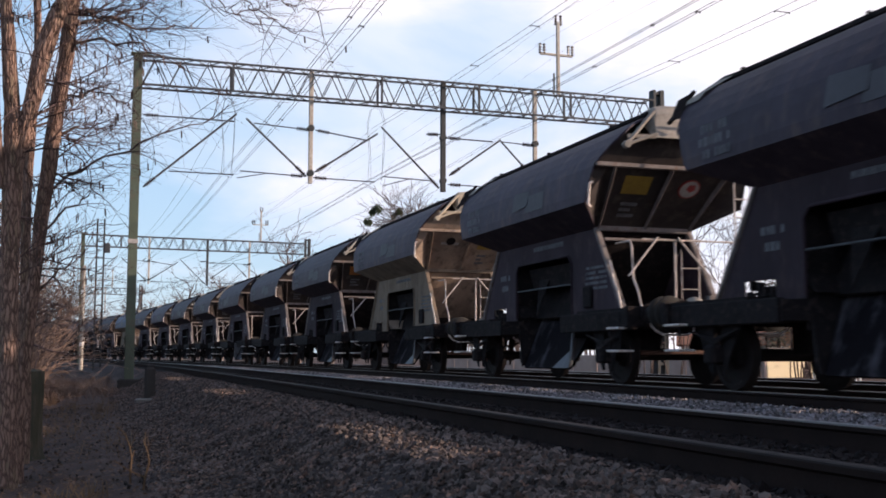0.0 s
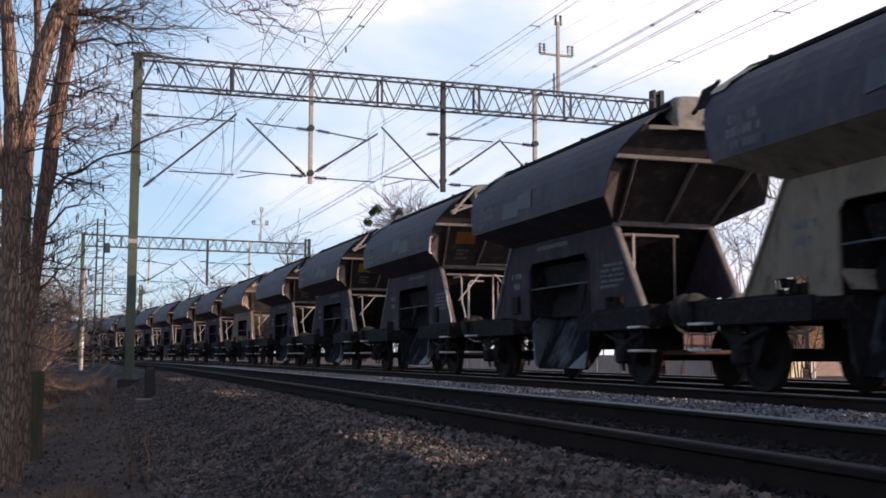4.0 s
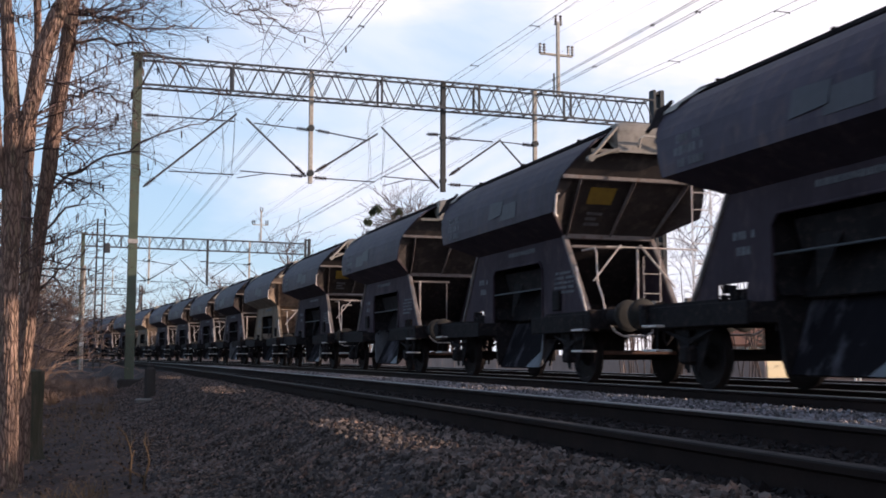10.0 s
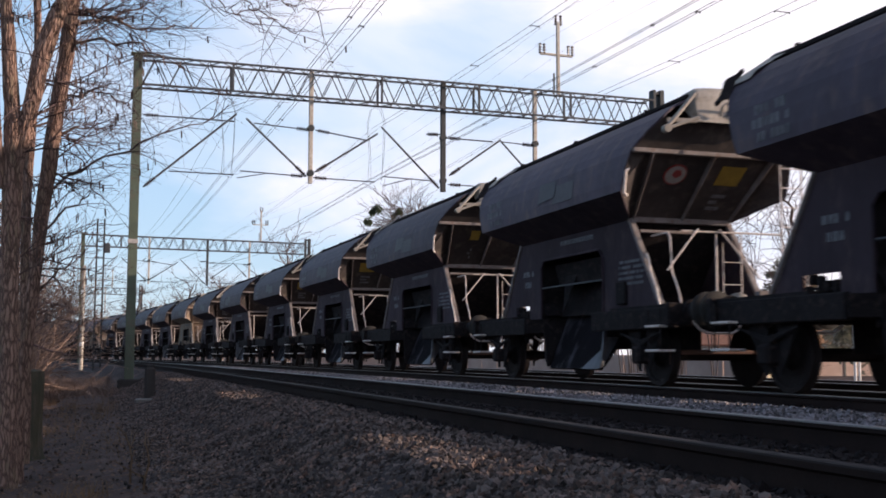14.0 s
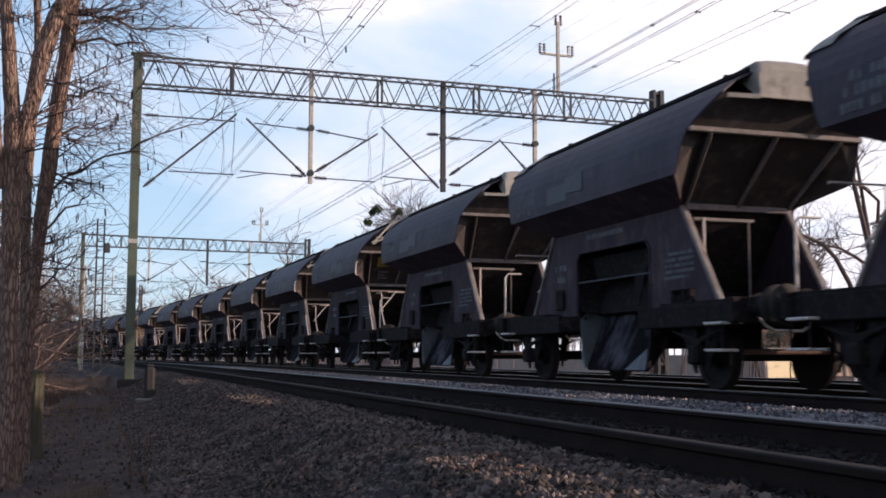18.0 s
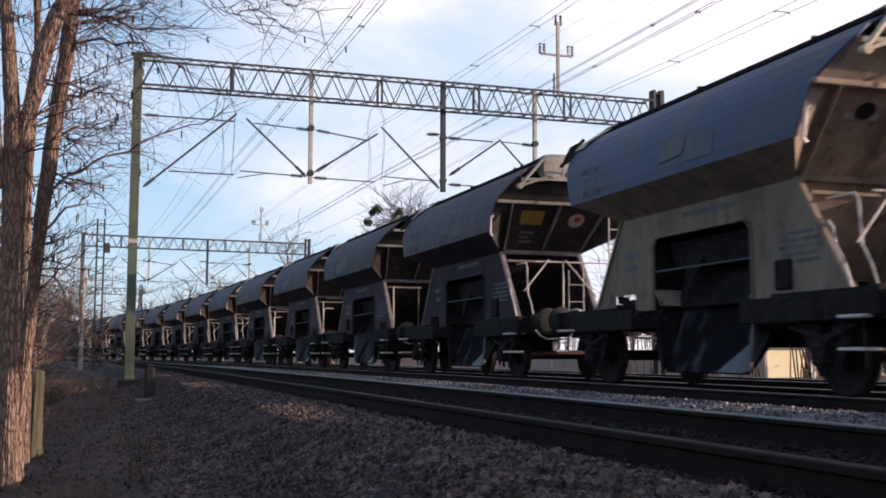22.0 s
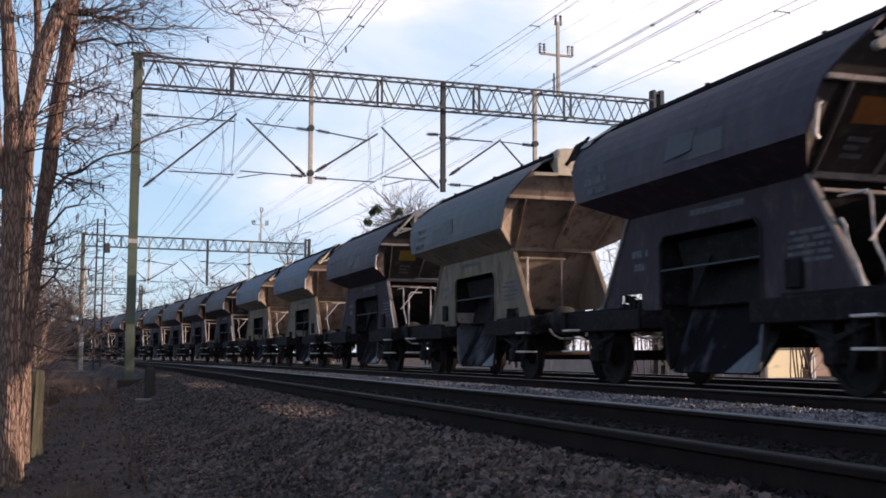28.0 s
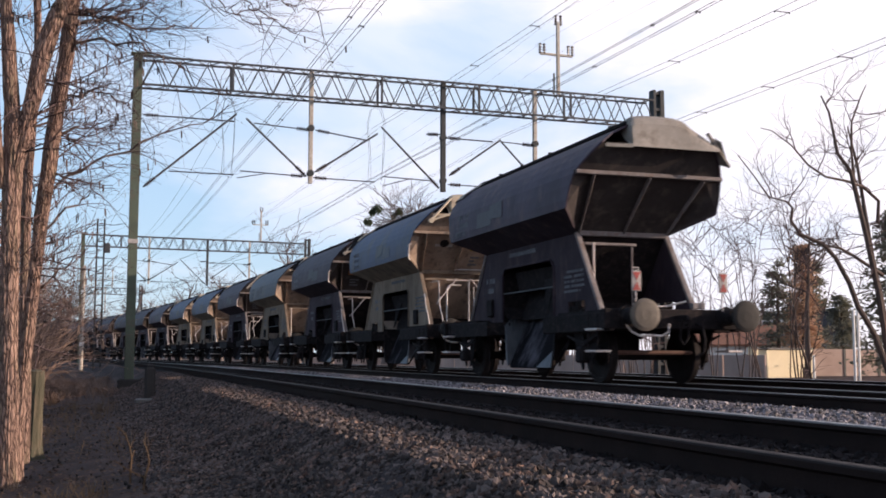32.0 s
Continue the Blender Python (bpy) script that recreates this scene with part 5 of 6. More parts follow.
def conifer(name, base, height, width, seed, label, needles, leaf=0.16, dense=2600):
    rng = random.Random(seed)
    root = empty(name, Matrix.Translation(base), label, "tree")
    part("trunk", Shape().tube([(0, 0, -0.3), (0, 0, height * 0.5), (0.05, 0, height)], [0.16, 0.1, 0.02], 8), BARK_DARK, root)
    br, fo = Shape(), Shape()
    for k in range(int(dense / 26)):
        z = height * (0.06 + 0.93 * rng.random() ** 0.85)
        reach = width * (1 - z / height) ** 0.7 * rng.uniform(0.55, 1.15) + 0.08
        a = rng.uniform(0, 6.28)
        tip = Vector((math.cos(a) * reach, math.sin(a) * reach, z - reach * 0.15))
        br.tube([(0, 0, z), tip], [0.018, 0.006], 3, cap=False)
        for i in range(26):
            f = rng.uniform(0.15, 1.05)
            p = Vector((0, 0, z)).lerp(tip, f) + Vector((rng.gauss(0, 1), rng.gauss(0, 1), rng.gauss(0, 0.7))) * 0.16
            d = Vector((math.cos(a) + rng.uniform(-0.8, 0.8), math.sin(a) + rng.uniform(-0.8, 0.8), rng.uniform(-0.7, 0.3))).normalized() * leaf * rng.uniform(0.7, 1.4)
            w = d.orthogonal().normalized() * leaf * 0.3
            fo.add([p, p + d * 0.5 + w, p + d, p + d * 0.5 - w], [(0, 1, 2, 3)])
    part("branches", br, BARK_DARK, root)
    tagged(part("crown", fo, needles, root), kind="stuff")
    return root


def near_trunk(root, pts, radii, seed, n_limbs, lean, boughs=(), reach=1.0):
    """A trunk through given bends, with furrowed bark relief; boughs are its thicker side branches."""
    rng = random.Random(seed)
    fine, rad = [], []
    for i in range(len(pts) - 1):
        for k in range(8):
            q = k / 8
            fine.append(Vector(pts[i]).lerp(Vector(pts[i + 1]), q))
            rad.append(radii[i] + (radii[i + 1] - radii[i]) * q)
    fine.append(Vector(pts[-1]))
    rad.append(radii[-1])
    sides = 56
    sh = Shape()
    sh.tube(fine, rad, sides, cap=False)
    moved = []
    for i, v in enumerate(sh.v):
        c = fine[i // sides]
        out = Vector(v) - c
        a = 2 * math.pi * (i % sides) / sides
        ridge = abs(noise.noise(Vector((math.cos(a) * 4.5 + seed, math.sin(a) * 4.5, c.z * 3.2))))
        k = 0.93 + 0.20 * ridge + 0.06 * noise.noise(Vector((math.cos(a) * 11, math.sin(a) * 11 + seed, c.z * 9)))
        moved.append(tuple(c + out * k))
    sh.v = moved
    part("trunk", sh, BARK_PALE, root, smooth=False)
    tw, br, pods = Shape(), Shape(), Shape()
    for line in boughs:
        crook, n = [Vector(line[0])], 5
        for a, b in zip(line, line[1:]):
            for k in range(n):
                crook.append(Vector(a).lerp(Vector(b), (k + 1) / n) + Vector((rng.gauss(0, 0.012), rng.gauss(0, 0.03), rng.gauss(0, 0.014))))
        thick = [(0.0105 if len(line) < 5 else 0.0075) * (1 - 0.7 * k / (len(crook) - 1)) for k in range(len(crook))]
        br.tube(crook, thick, 6, cap=False)
        for k in range(8):
            i = rng.randint(2, len(crook) - 1)
            d = (crook[i] - crook[i - 1]).normalized() + Vector((rng.uniform(-0.4, 0.8), rng.uniform(-0.8, 0.8), rng.uniform(-0.7, 0.6)))
            grow(tw, tw, crook[i], d, 0.0036, rng.uniform(0.25, 0.6), 3, rng, lean, 0.0013, 3, 0.1)
    for k in range(n_limbs):
        i = rng.randint(len(fine) // 3, len(fine) - 1)
        far = reach * (0.45 + 0.22 * max(0.0, fine[i].z - 1.6))
        d = Vector((rng.uniform(-0.5, 1.0), rng.uniform(-0.6, 1.0), rng.uniform(-0.2, 0.7))) + Vector(lean)
        grow(br, tw, fine[i], d, min(0.0085, max(0.005, rad[i] * 0.14)), min(1.3, far) * rng.uniform(0.7, 1.2), 2, rng, lean, 0.0013, 3, 0.12)
    for k in range(min(90, len(tw.v) // 12)):
        c = Vector(tw.v[rng.randrange(len(tw.v))])
        w = Vector((rng.uniform(-1, 1), rng.uniform(-1, 1), 0)).normalized() * 0.006
        pods.add([c - w, c + w, c + w * 0.9 + Vector((0.004, 0, -0.05)), c - w * 0.9 + Vector((0.004, 0, -0.05))], [(0, 1, 2, 3)])
    if br.v:
        part("branching", br, BARK_DARK, root)
    tagged(part("crown", tw, TWIG, root), kind="stuff")
    tagged(part("seed_pod_clutter", pods, BARK_DARK, root, "dry brown seed pods"), kind="stuff")


def build_near_trees():
    g = "black locust trees beside the path"
    a = empty("tree", Matrix.Translation((-0.738, 9.797, -0.822)) @ Matrix.Scale(1.342, 4), "black locust tree with furrowed tan bark beside the path", "tree", g)
    near_trunk(a, [(0.03, 0, -0.15), (0.02, 0, 0.06), (0.015, 0, 0.2), (0.005, 0, 0.41), (0.0, 0, 0.69), (-0.015, 0, 1.04), (-0.025, 0, 1.4), (-0.03, 0, 1.75), (-0.035, 0, 2.0), (-0.035, 0, 2.26), (-0.05, 0, 2.48), (-0.072, 0, 2.73), (-0.095, 0, 2.99), (-0.117, 0, 3.21), (-0.18, 0.1, 3.8), (-0.25, 0.2, 5.2), (-0.2, 0.2, 7.0)],
               [0.115, 0.088, 0.07, 0.06, 0.056, 0.053, 0.055, 0.056, 0.060, 0.058, 0.050, 0.047, 0.042, 0.038, 0.034, 0.026, 0.012], 3, 8, (0.1, 0.1, 0))
    near_trunk(a, [(-0.015, 0.0, 1.98), (-0.018, -0.01, 2.11), (0.004, 0, 2.24), (0.053, 0, 2.48), (0.086, 0, 2.67), (0.109, 0, 2.86), (0.192, 0, 3.13), (0.25, 0, 3.25), (0.384, 0.1, 3.84), (0.62, 0.2, 5.26), (0.75, 0.2, 6.6)],
               [0.04, 0.047, 0.049, 0.052, 0.053, 0.054, 0.056, 0.054, 0.042, 0.029, 0.012], 5, 20, (0.3, 0.1, 0))
    near_trunk(a, [(-0.09, -0.03, 1.98), (-0.11, -0.05, 2.2), (-0.13, -0.06, 2.45), (-0.17, -0.05, 2.8), (-0.22, 0, 3.3)], [0.018, 0.02, 0.018, 0.014, 0.008], 6, 4, (0.0, 0.1, 0))
    b = empty("tree", Matrix.Translation((-0.671, 10.132, -0.822)) @ Matrix.Scale(1.342, 4), "slender leaning locust tree with reddish bark", "tree", g)
    boughs = (((0.16, 0, 2.64), (0.41, 0, 2.73), (0.55, 0.1, 2.68), (0.66, 0.1, 2.62)), ((0.15, 0, 2.42), (0.45, 0.1, 2.50)), ((0.09, 0, 2.0), (0.48, 0.1, 2.28), (0.84, 0.1, 2.47), (1.18, 0.2, 2.6)),
              ((0.055, 0, 1.72), (0.30, 0.1, 1.95), (0.42, 0.1, 2.05)), ((0.04, 0, 1.32), (0.18, 0.1, 1.50), (0.30, 0.1, 1.56)), ((0.03, 0, 1.08), (0.14, 0.1, 1.2), (0.2, 0.1, 1.3)),
              ((0.30, -0.02, 3.69), (0.67, 0.05, 3.64), (0.98, 0.13, 3.59), (1.25, 0.20, 3.48), (1.40, 0.27, 3.38), (1.58, 0.35, 3.34), (1.72, 0.42, 3.30)),
              ((0.30, -0.02, 3.73), (0.86, 0.05, 3.66), (1.34, 0.13, 3.53), (1.50, 0.20, 3.43), (1.65, 0.27, 3.41), (1.77, 0.35, 3.35), (1.94, 0.42, 3.40)),
              ((0.48, -0.02, 3.67), (1.17, 0.05, 3.61), (1.54, 0.13, 3.54), (1.76, 0.20, 3.49), (1.99, 0.27, 3.50)),
              ((0.27, -0.02, 3.41), (0.56, 0.05, 3.40), (0.87, 0.13, 3.50), (1.11, 0.20, 3.46), (1.36, 0.27, 3.41)),
              ((0.22, 0, 3.05), (0.6, -0.1, 3.05), (0.95, -0.1, 2.9)), ((0.22, 0, 3.13), (0.58, 0.1, 3.3), (0.85, 0.1, 3.54)), ((0.22, 0, 3.26), (0.67, 0.1, 3.2), (1.08, 0.1, 3.26)))
    near_trunk(b, [(-0.005, 0, -0.2), (-0.002, 0, 0.1), (-0.004, 0, 0.5), (0.001, 0, 0.68), (0.03, 0, 1.045), (0.055, 0, 1.41), (0.081, 0, 1.79), (0.118, 0, 2.165), (0.153, 0, 2.55), (0.203, 0, 2.94), (0.221, 0, 3.21), (0.232, 0, 3.33), (0.278, 0.1, 4.13), (0.316, 0.1, 5.36), (0.4, 0.2, 6.6)],
               [0.06, 0.044, 0.037, 0.037, 0.042, 0.041, 0.045, 0.050, 0.049, 0.049, 0.047, 0.046, 0.035, 0.02, 0.01], 9, 34, (0.45, 0.15, -0.1), boughs)
    c = empty("tree", Matrix.Translation((-0.752, 11.541, -0.822)) @ Matrix.Scale(1.342, 4), "thin dark locust sapling behind the larger trunks", "tree", g)
    near_trunk(c, [(0.03, 0, -0.2), (0.03, 0, 0.65), (-0.006, 0, 1.48), (-0.023, 0, 2.03), (-0.014, 0, 2.33), (0.006, 0, 2.76), (0.016, 0, 3.24), (0.0, 0, 3.64), (0.0, 0, 4.53), (0.0, 0, 5.45)], [0.045, 0.037, 0.038, 0.036, 0.031, 0.027, 0.027, 0.028, 0.022, 0.012], 14, 24, (0.4, 0.2, -0.1))
    st = Shape()
    ring = [(0.0, 0.175), (0.06, 0.145), (0.16, 0.12), (0.35, 0.108), (0.6, 0.10), (0.85, 0.098), (0.93, 0.09), (0.95, 0.03)]
    for z, r in ring:
        for k in range(22):
            a = 2 * math.pi * k / 22
            q = r * (0.9 + 0.22 * abs(noise.noise(Vector((math.cos(a) * 3, math.sin(a) * 3, z * 2)))) + 0.05 * (k % 2))
            st.v.append((-0.70 + math.cos(a) * q + z * 0.03, 12.3 + math.sin(a) * q, -0.66 + z))
    for i in range(len(ring) - 1):
        st.f += [(i * 22 + k, i * 22 + (k + 1) % 22, (i + 1) * 22 + (k + 1) % 22, (i + 1) * 22 + k) for k in range(22)]
    st.f.append(tuple((len(ring) - 1) * 22 + k for k in range(22)))
    thing("stump", st, MOSSY, "mossy green tree stump beside the trunks", "stump")
    # rows of trees and scrub along the path, further off
    rng = random.Random(21)
    spots = ((-2.4, 11.5, 5.0), (-1.9, 14.5, 5.0), (-3.2, 18, 5.5), (-3.0, 23, 6.0), (-3.6, 28, 6.0), (-4.0, 34, 6.5), (-4.9, 41, 7.0), (-5.5, 50, 8.0), (-8, 62, 8.5), (-10, 75, 9.0))
    for i, (x, y, hgt) in enumerate(spots):
        tree("tree", (x, y, -0.4), 2, hgt, 60 + i, "bare locust tree in the scrub beside the railway", BARK_DARK, TWIG if i % 3 else TWIG_RED, (0.05, 0, 0.1), 0.004 + 0.00016 * y, 3, 0.04 + 0.002 * y, 8, 0.75, "trees along the path", 0.15)
    # unseen trees and shrubs, added to cut the sky's light on the wagons
    for i, (x, y) in enumerate(((-6.4, 1.5), (-5.6, -3), (-4.8, -8), (-5.2, -13), (-4.2, -19), (-8, 4), (-9, -5), (-9, -15))):
        tree("tree", (x, y, -0.4), 2, 7.0, 90 + i, "bare locust tree in the scrub beside the railway", BARK_DARK, TWIG, (0.0, 0, 0.1), 0.009, 3, 0.09, 9, 0.7, "trees along the path", 0.15)
        shrub("shrub", (x + 0.8, y + 2, -0.45), 2.6, 240 + i, "bare russet shrub beside the path")
    for i in range(26):
        y = 15 + i * 1.9 + 0.02 * i * i
        x = -0.055 * y - 0.25 - rng.uniform(0, 0.04) * y
        if i < 3:
            continue
        shrub("shrub", (x, y, -0.55), min(6.0, rng.uniform(0.09, 0.13) * y + 0.9), 200 + i, "bare russet shrub beside the path", 40, 0.0028 + 0.00013 * y)


def shrub(name, base, height, seed, label, stems=26, stop=0.006):
    rng = random.Random(seed)
    root = empty(name, Matrix.Translation(base), label, "shrub", "scrub along the path")
    st, tw = Shape(), Shape()
    for k in range(stems):
        a = rng.uniform(0, 6.28)
        d = Vector((math.cos(a) * rng.uniform(0.1, 0.6), math.sin(a) * rng.uniform(0.1, 0.6), 1))
        grow(st, tw, Vector((rng.uniform(-0.5, 0.5), rng.uniform(-0.6, 0.6), -0.1)), d, rng.uniform(0.008, 0.02), height * rng.uniform(0.5, 0.9), 2, rng, (0, 0, 0), stop, 3)
    if not st.v:
        st.tube([(0, 0, -0.1), (0.02, 0, height * 0.4)], [0.025, 0.015], 6)
    part("branching", st, BARK_DARK, root)
    tagged(part("crown", tw, TWIG_RED, root), kind="stuff")
    return root


def build_far_trees():
    g = "bare trees beyond the tracks"
    # thicket right behind the far track
    rng = random.Random(8)
    for i in range(11):
        x, y = 17.2 + rng.uniform(-0.6, 2.0), 24.0 + i * 1.05
        tree("tree", (x, y, -0.55), 3, rng.uniform(4.4, 6.4), 300 + i, "thin multi-stemmed bare sapling behind the far track", BARK_DARK, TWIG, (0, 0, 0.1), 0.0048, 3, 0.021, 6, 0.8, g, 0.25)
    big = empty("tree", Matrix.Translation((19.4, 24.0, -0.55)), "large bare robinia with crooked dark limbs", "tree", g)
    near = random.Random(4)
    tr, tw = Shape(), Shape()
    leader = [(0.5, 0, -0.3), (0.48, 0, 0.8), (0.23, 0, 2.6), (-0.12, 0, 4.25), (-0.38, 0, 5.3), (-0.53, 0, 5.9), (-0.86, 0.1, 6.4), (-0.96, 0.1, 6.95), (-1.08, 0.1, 7.5), (-1.24, 0.2, 7.95)]
    fork = [(-0.42, 0, 5.5), (-0.41, 0.1, 6.5), (-0.29, 0.2, 7.3), (0.02, 0.2, 8.0), (0.31, 0.3, 8.4)]
    rear = [(0.95, 0.5, -0.3), (0.81, 0.5, 2.0), (0.39, 0.4, 3.65), (0.15, 0.4, 5.2), (-0.07, 0.3, 6.1), (-0.22, 0.3, 6.7), (-0.35, 0.3, 7.2)]
    bent = [(0.5, -0.2, -0.3), (0.24, -0.2, 0.67), (-0.11, -0.2, 1.55), (-0.61, -0.2, 2.3), (-0.85, -0.2, 2.9), (-1.25, -0.2, 3.55), (-1.62, -0.2, 3.9), (-2.23, -0.1, 4.15), (-2.43, 0, 4.5), (-2.38, 0, 4.85), (-2.54, 0, 5.0), (-3.08, 0, 5.1), (-3.48, 0, 5.6), (-3.97, 0, 6.15)]
    low = [(0.69, 0.4, 3.2), (-0.54, 0.1, 3.7), (-0.98, 0, 3.85), (-1.76, 0, 3.9), (-2.35, 0, 4.2)]
    sweep = [(0.6, 0.4, 4.6), (0.57, 0.3, 5.2), (0.0, 0.2, 5.55), (-0.63, 0, 5.63), (-1.33, 0, 5.72), (-1.85, 0, 6.0), (-2.35, 0, 6.5), (-2.93, 0, 6.85), (-3.27, 0, 6.9)]
    thin = [(-1.5, 0.5, -0.3), (-1.61, 0.5, 0.5), (-1.87, 0.5, 1.25), (-2.11, 0.5, 1.7), (-2.01, 0.5, 2.9), (-1.9, 0.5, 3.8)]
    for line, r0, r1 in ((leader, 0.10, 0.022), (fork, 0.04, 0.012), (rear, 0.085, 0.018), (bent, 0.085, 0.012), (low, 0.05, 0.018), (sweep, 0.05, 0.010), (thin, 0.04, 0.012)):
        n = len(line) - 1
        tr.tube(line, [r0 + (r1 - r0) * k / n for k in range(n + 1)], 8, cap=False)
        for k in range(7):
            i = near.randint(max(1, n // 3), n)
            p = Vector(line[i - 1]).lerp(Vector(line[i]), near.random())
            d = Vector((near.uniform(-1, 0.6), near.uniform(-0.7, 0.7), near.uniform(-0.2, 1)))
            grow(tr, tw, p, d, 0.018, near.uniform(0.6, 1.5), 2, near, (0, 0, 0.05), 0.0048, 3)
    part("trunk", tr, BARK_DARK, big)
    tagged(part("crown", tw, TWIG, big), kind="stuff")
    # those behind the camera are unseen, added to shade the ballast
    for i, (x, y, h) in enumerate(((26, -13, 9.5), (24, -19, 10), (25, -27, 10), (31, 43, 7.5))):
        tree("tree", (x, y, -0.55), 1, h, 340 + i, "tall bare tree in the row beyond the tracks", BARK_DARK, TWIG, (0, 0, 0.1), 0.009, 3, 0.16, 11, 0.9, g, 0.25)
    conifer("conifer", (35.95, 50.0, -0.5), 6.95, 0.95, 12, "browning thuja behind the garden wall", NEEDLE_BROWN, 0.2, 4200)
    conifer("conifer", (35.4, 51.5, -0.5), 6.2, 1.5, 14, "sparse dark green conifer behind the garden wall", NEEDLE, 0.22, 2400)
    conifer("conifer", (38.4, 52.5, -0.5), 6.4, 1.2, 16, "dark green conifer behind the browning thuja", NEEDLE, 0.22, 2600)
    conifer("conifer", (42.2, 55.0, -0.5), 4.6, 1.7, 15, "low dark green conifer beside the house", NEEDLE, 0.22, 3000)
    conifer("conifer", (33.6, 40.0, -0.5), 7.4, 2.4, 13, "broad grey-green pine beyond the tracks", NEEDLE, 0.2, 5200)
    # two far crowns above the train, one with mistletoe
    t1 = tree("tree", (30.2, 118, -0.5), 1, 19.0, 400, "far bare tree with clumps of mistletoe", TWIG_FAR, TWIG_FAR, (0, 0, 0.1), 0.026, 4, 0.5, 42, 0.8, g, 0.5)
    ms = Shape()
    r2 = random.Random(6)
    for c, r in (((-1.1, 0, 17.3), 0.62), ((-1.6, 0.4, 17.0), 0.4), ((-2.2, 0, 15.9), 0.5), ((1.4, 0, 17.2), 0.42), ((0.9, 0.3, 16.7), 0.3), ((0.2, 0, 15.0), 0.35)):
        clump(ms, c, r, 300, r2, 0.2)
    tagged(part("mistletoe", ms, MISTLETOE, t1, "green balls of mistletoe"), kind="stuff")
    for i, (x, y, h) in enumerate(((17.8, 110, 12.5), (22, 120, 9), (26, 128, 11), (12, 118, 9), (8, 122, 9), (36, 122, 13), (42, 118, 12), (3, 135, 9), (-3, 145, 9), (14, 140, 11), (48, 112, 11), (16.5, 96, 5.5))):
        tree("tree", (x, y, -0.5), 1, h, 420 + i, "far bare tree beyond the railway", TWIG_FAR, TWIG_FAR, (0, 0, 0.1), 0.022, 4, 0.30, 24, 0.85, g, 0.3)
    far = Shape()
    r3 = random.Random(17)
    for i in range(420):
        x = r3.uniform(-120, 120)
        y = r3.uniform(190, 240)
        h = r3.uniform(5, 10)
        d = Vector((r3.uniform(-0.2, 0.2), 0, 1))
        far.tube([(x, y, 0), (x + d.x * 3, y, h * 0.6), (x + d.x * 6 + r3.uniform(-1, 1), y, h)], [0.2, 0.12, 0.04], 4, cap=False)
        for k in range(26):
            z = h * r3.uniform(0.25, 1)
            a = Vector((x + d.x * z, y, z))
            far.tube([a, a + Vector((r3.uniform(-2, 2), r3.uniform(-2, 2), r3.uniform(0.2, 1.8)))], [0.05, 0.02], 3, cap=False)
    thing("far_woods", far, TWIG_RED, "far bare woods along the railway", "woods", kind="stuff")


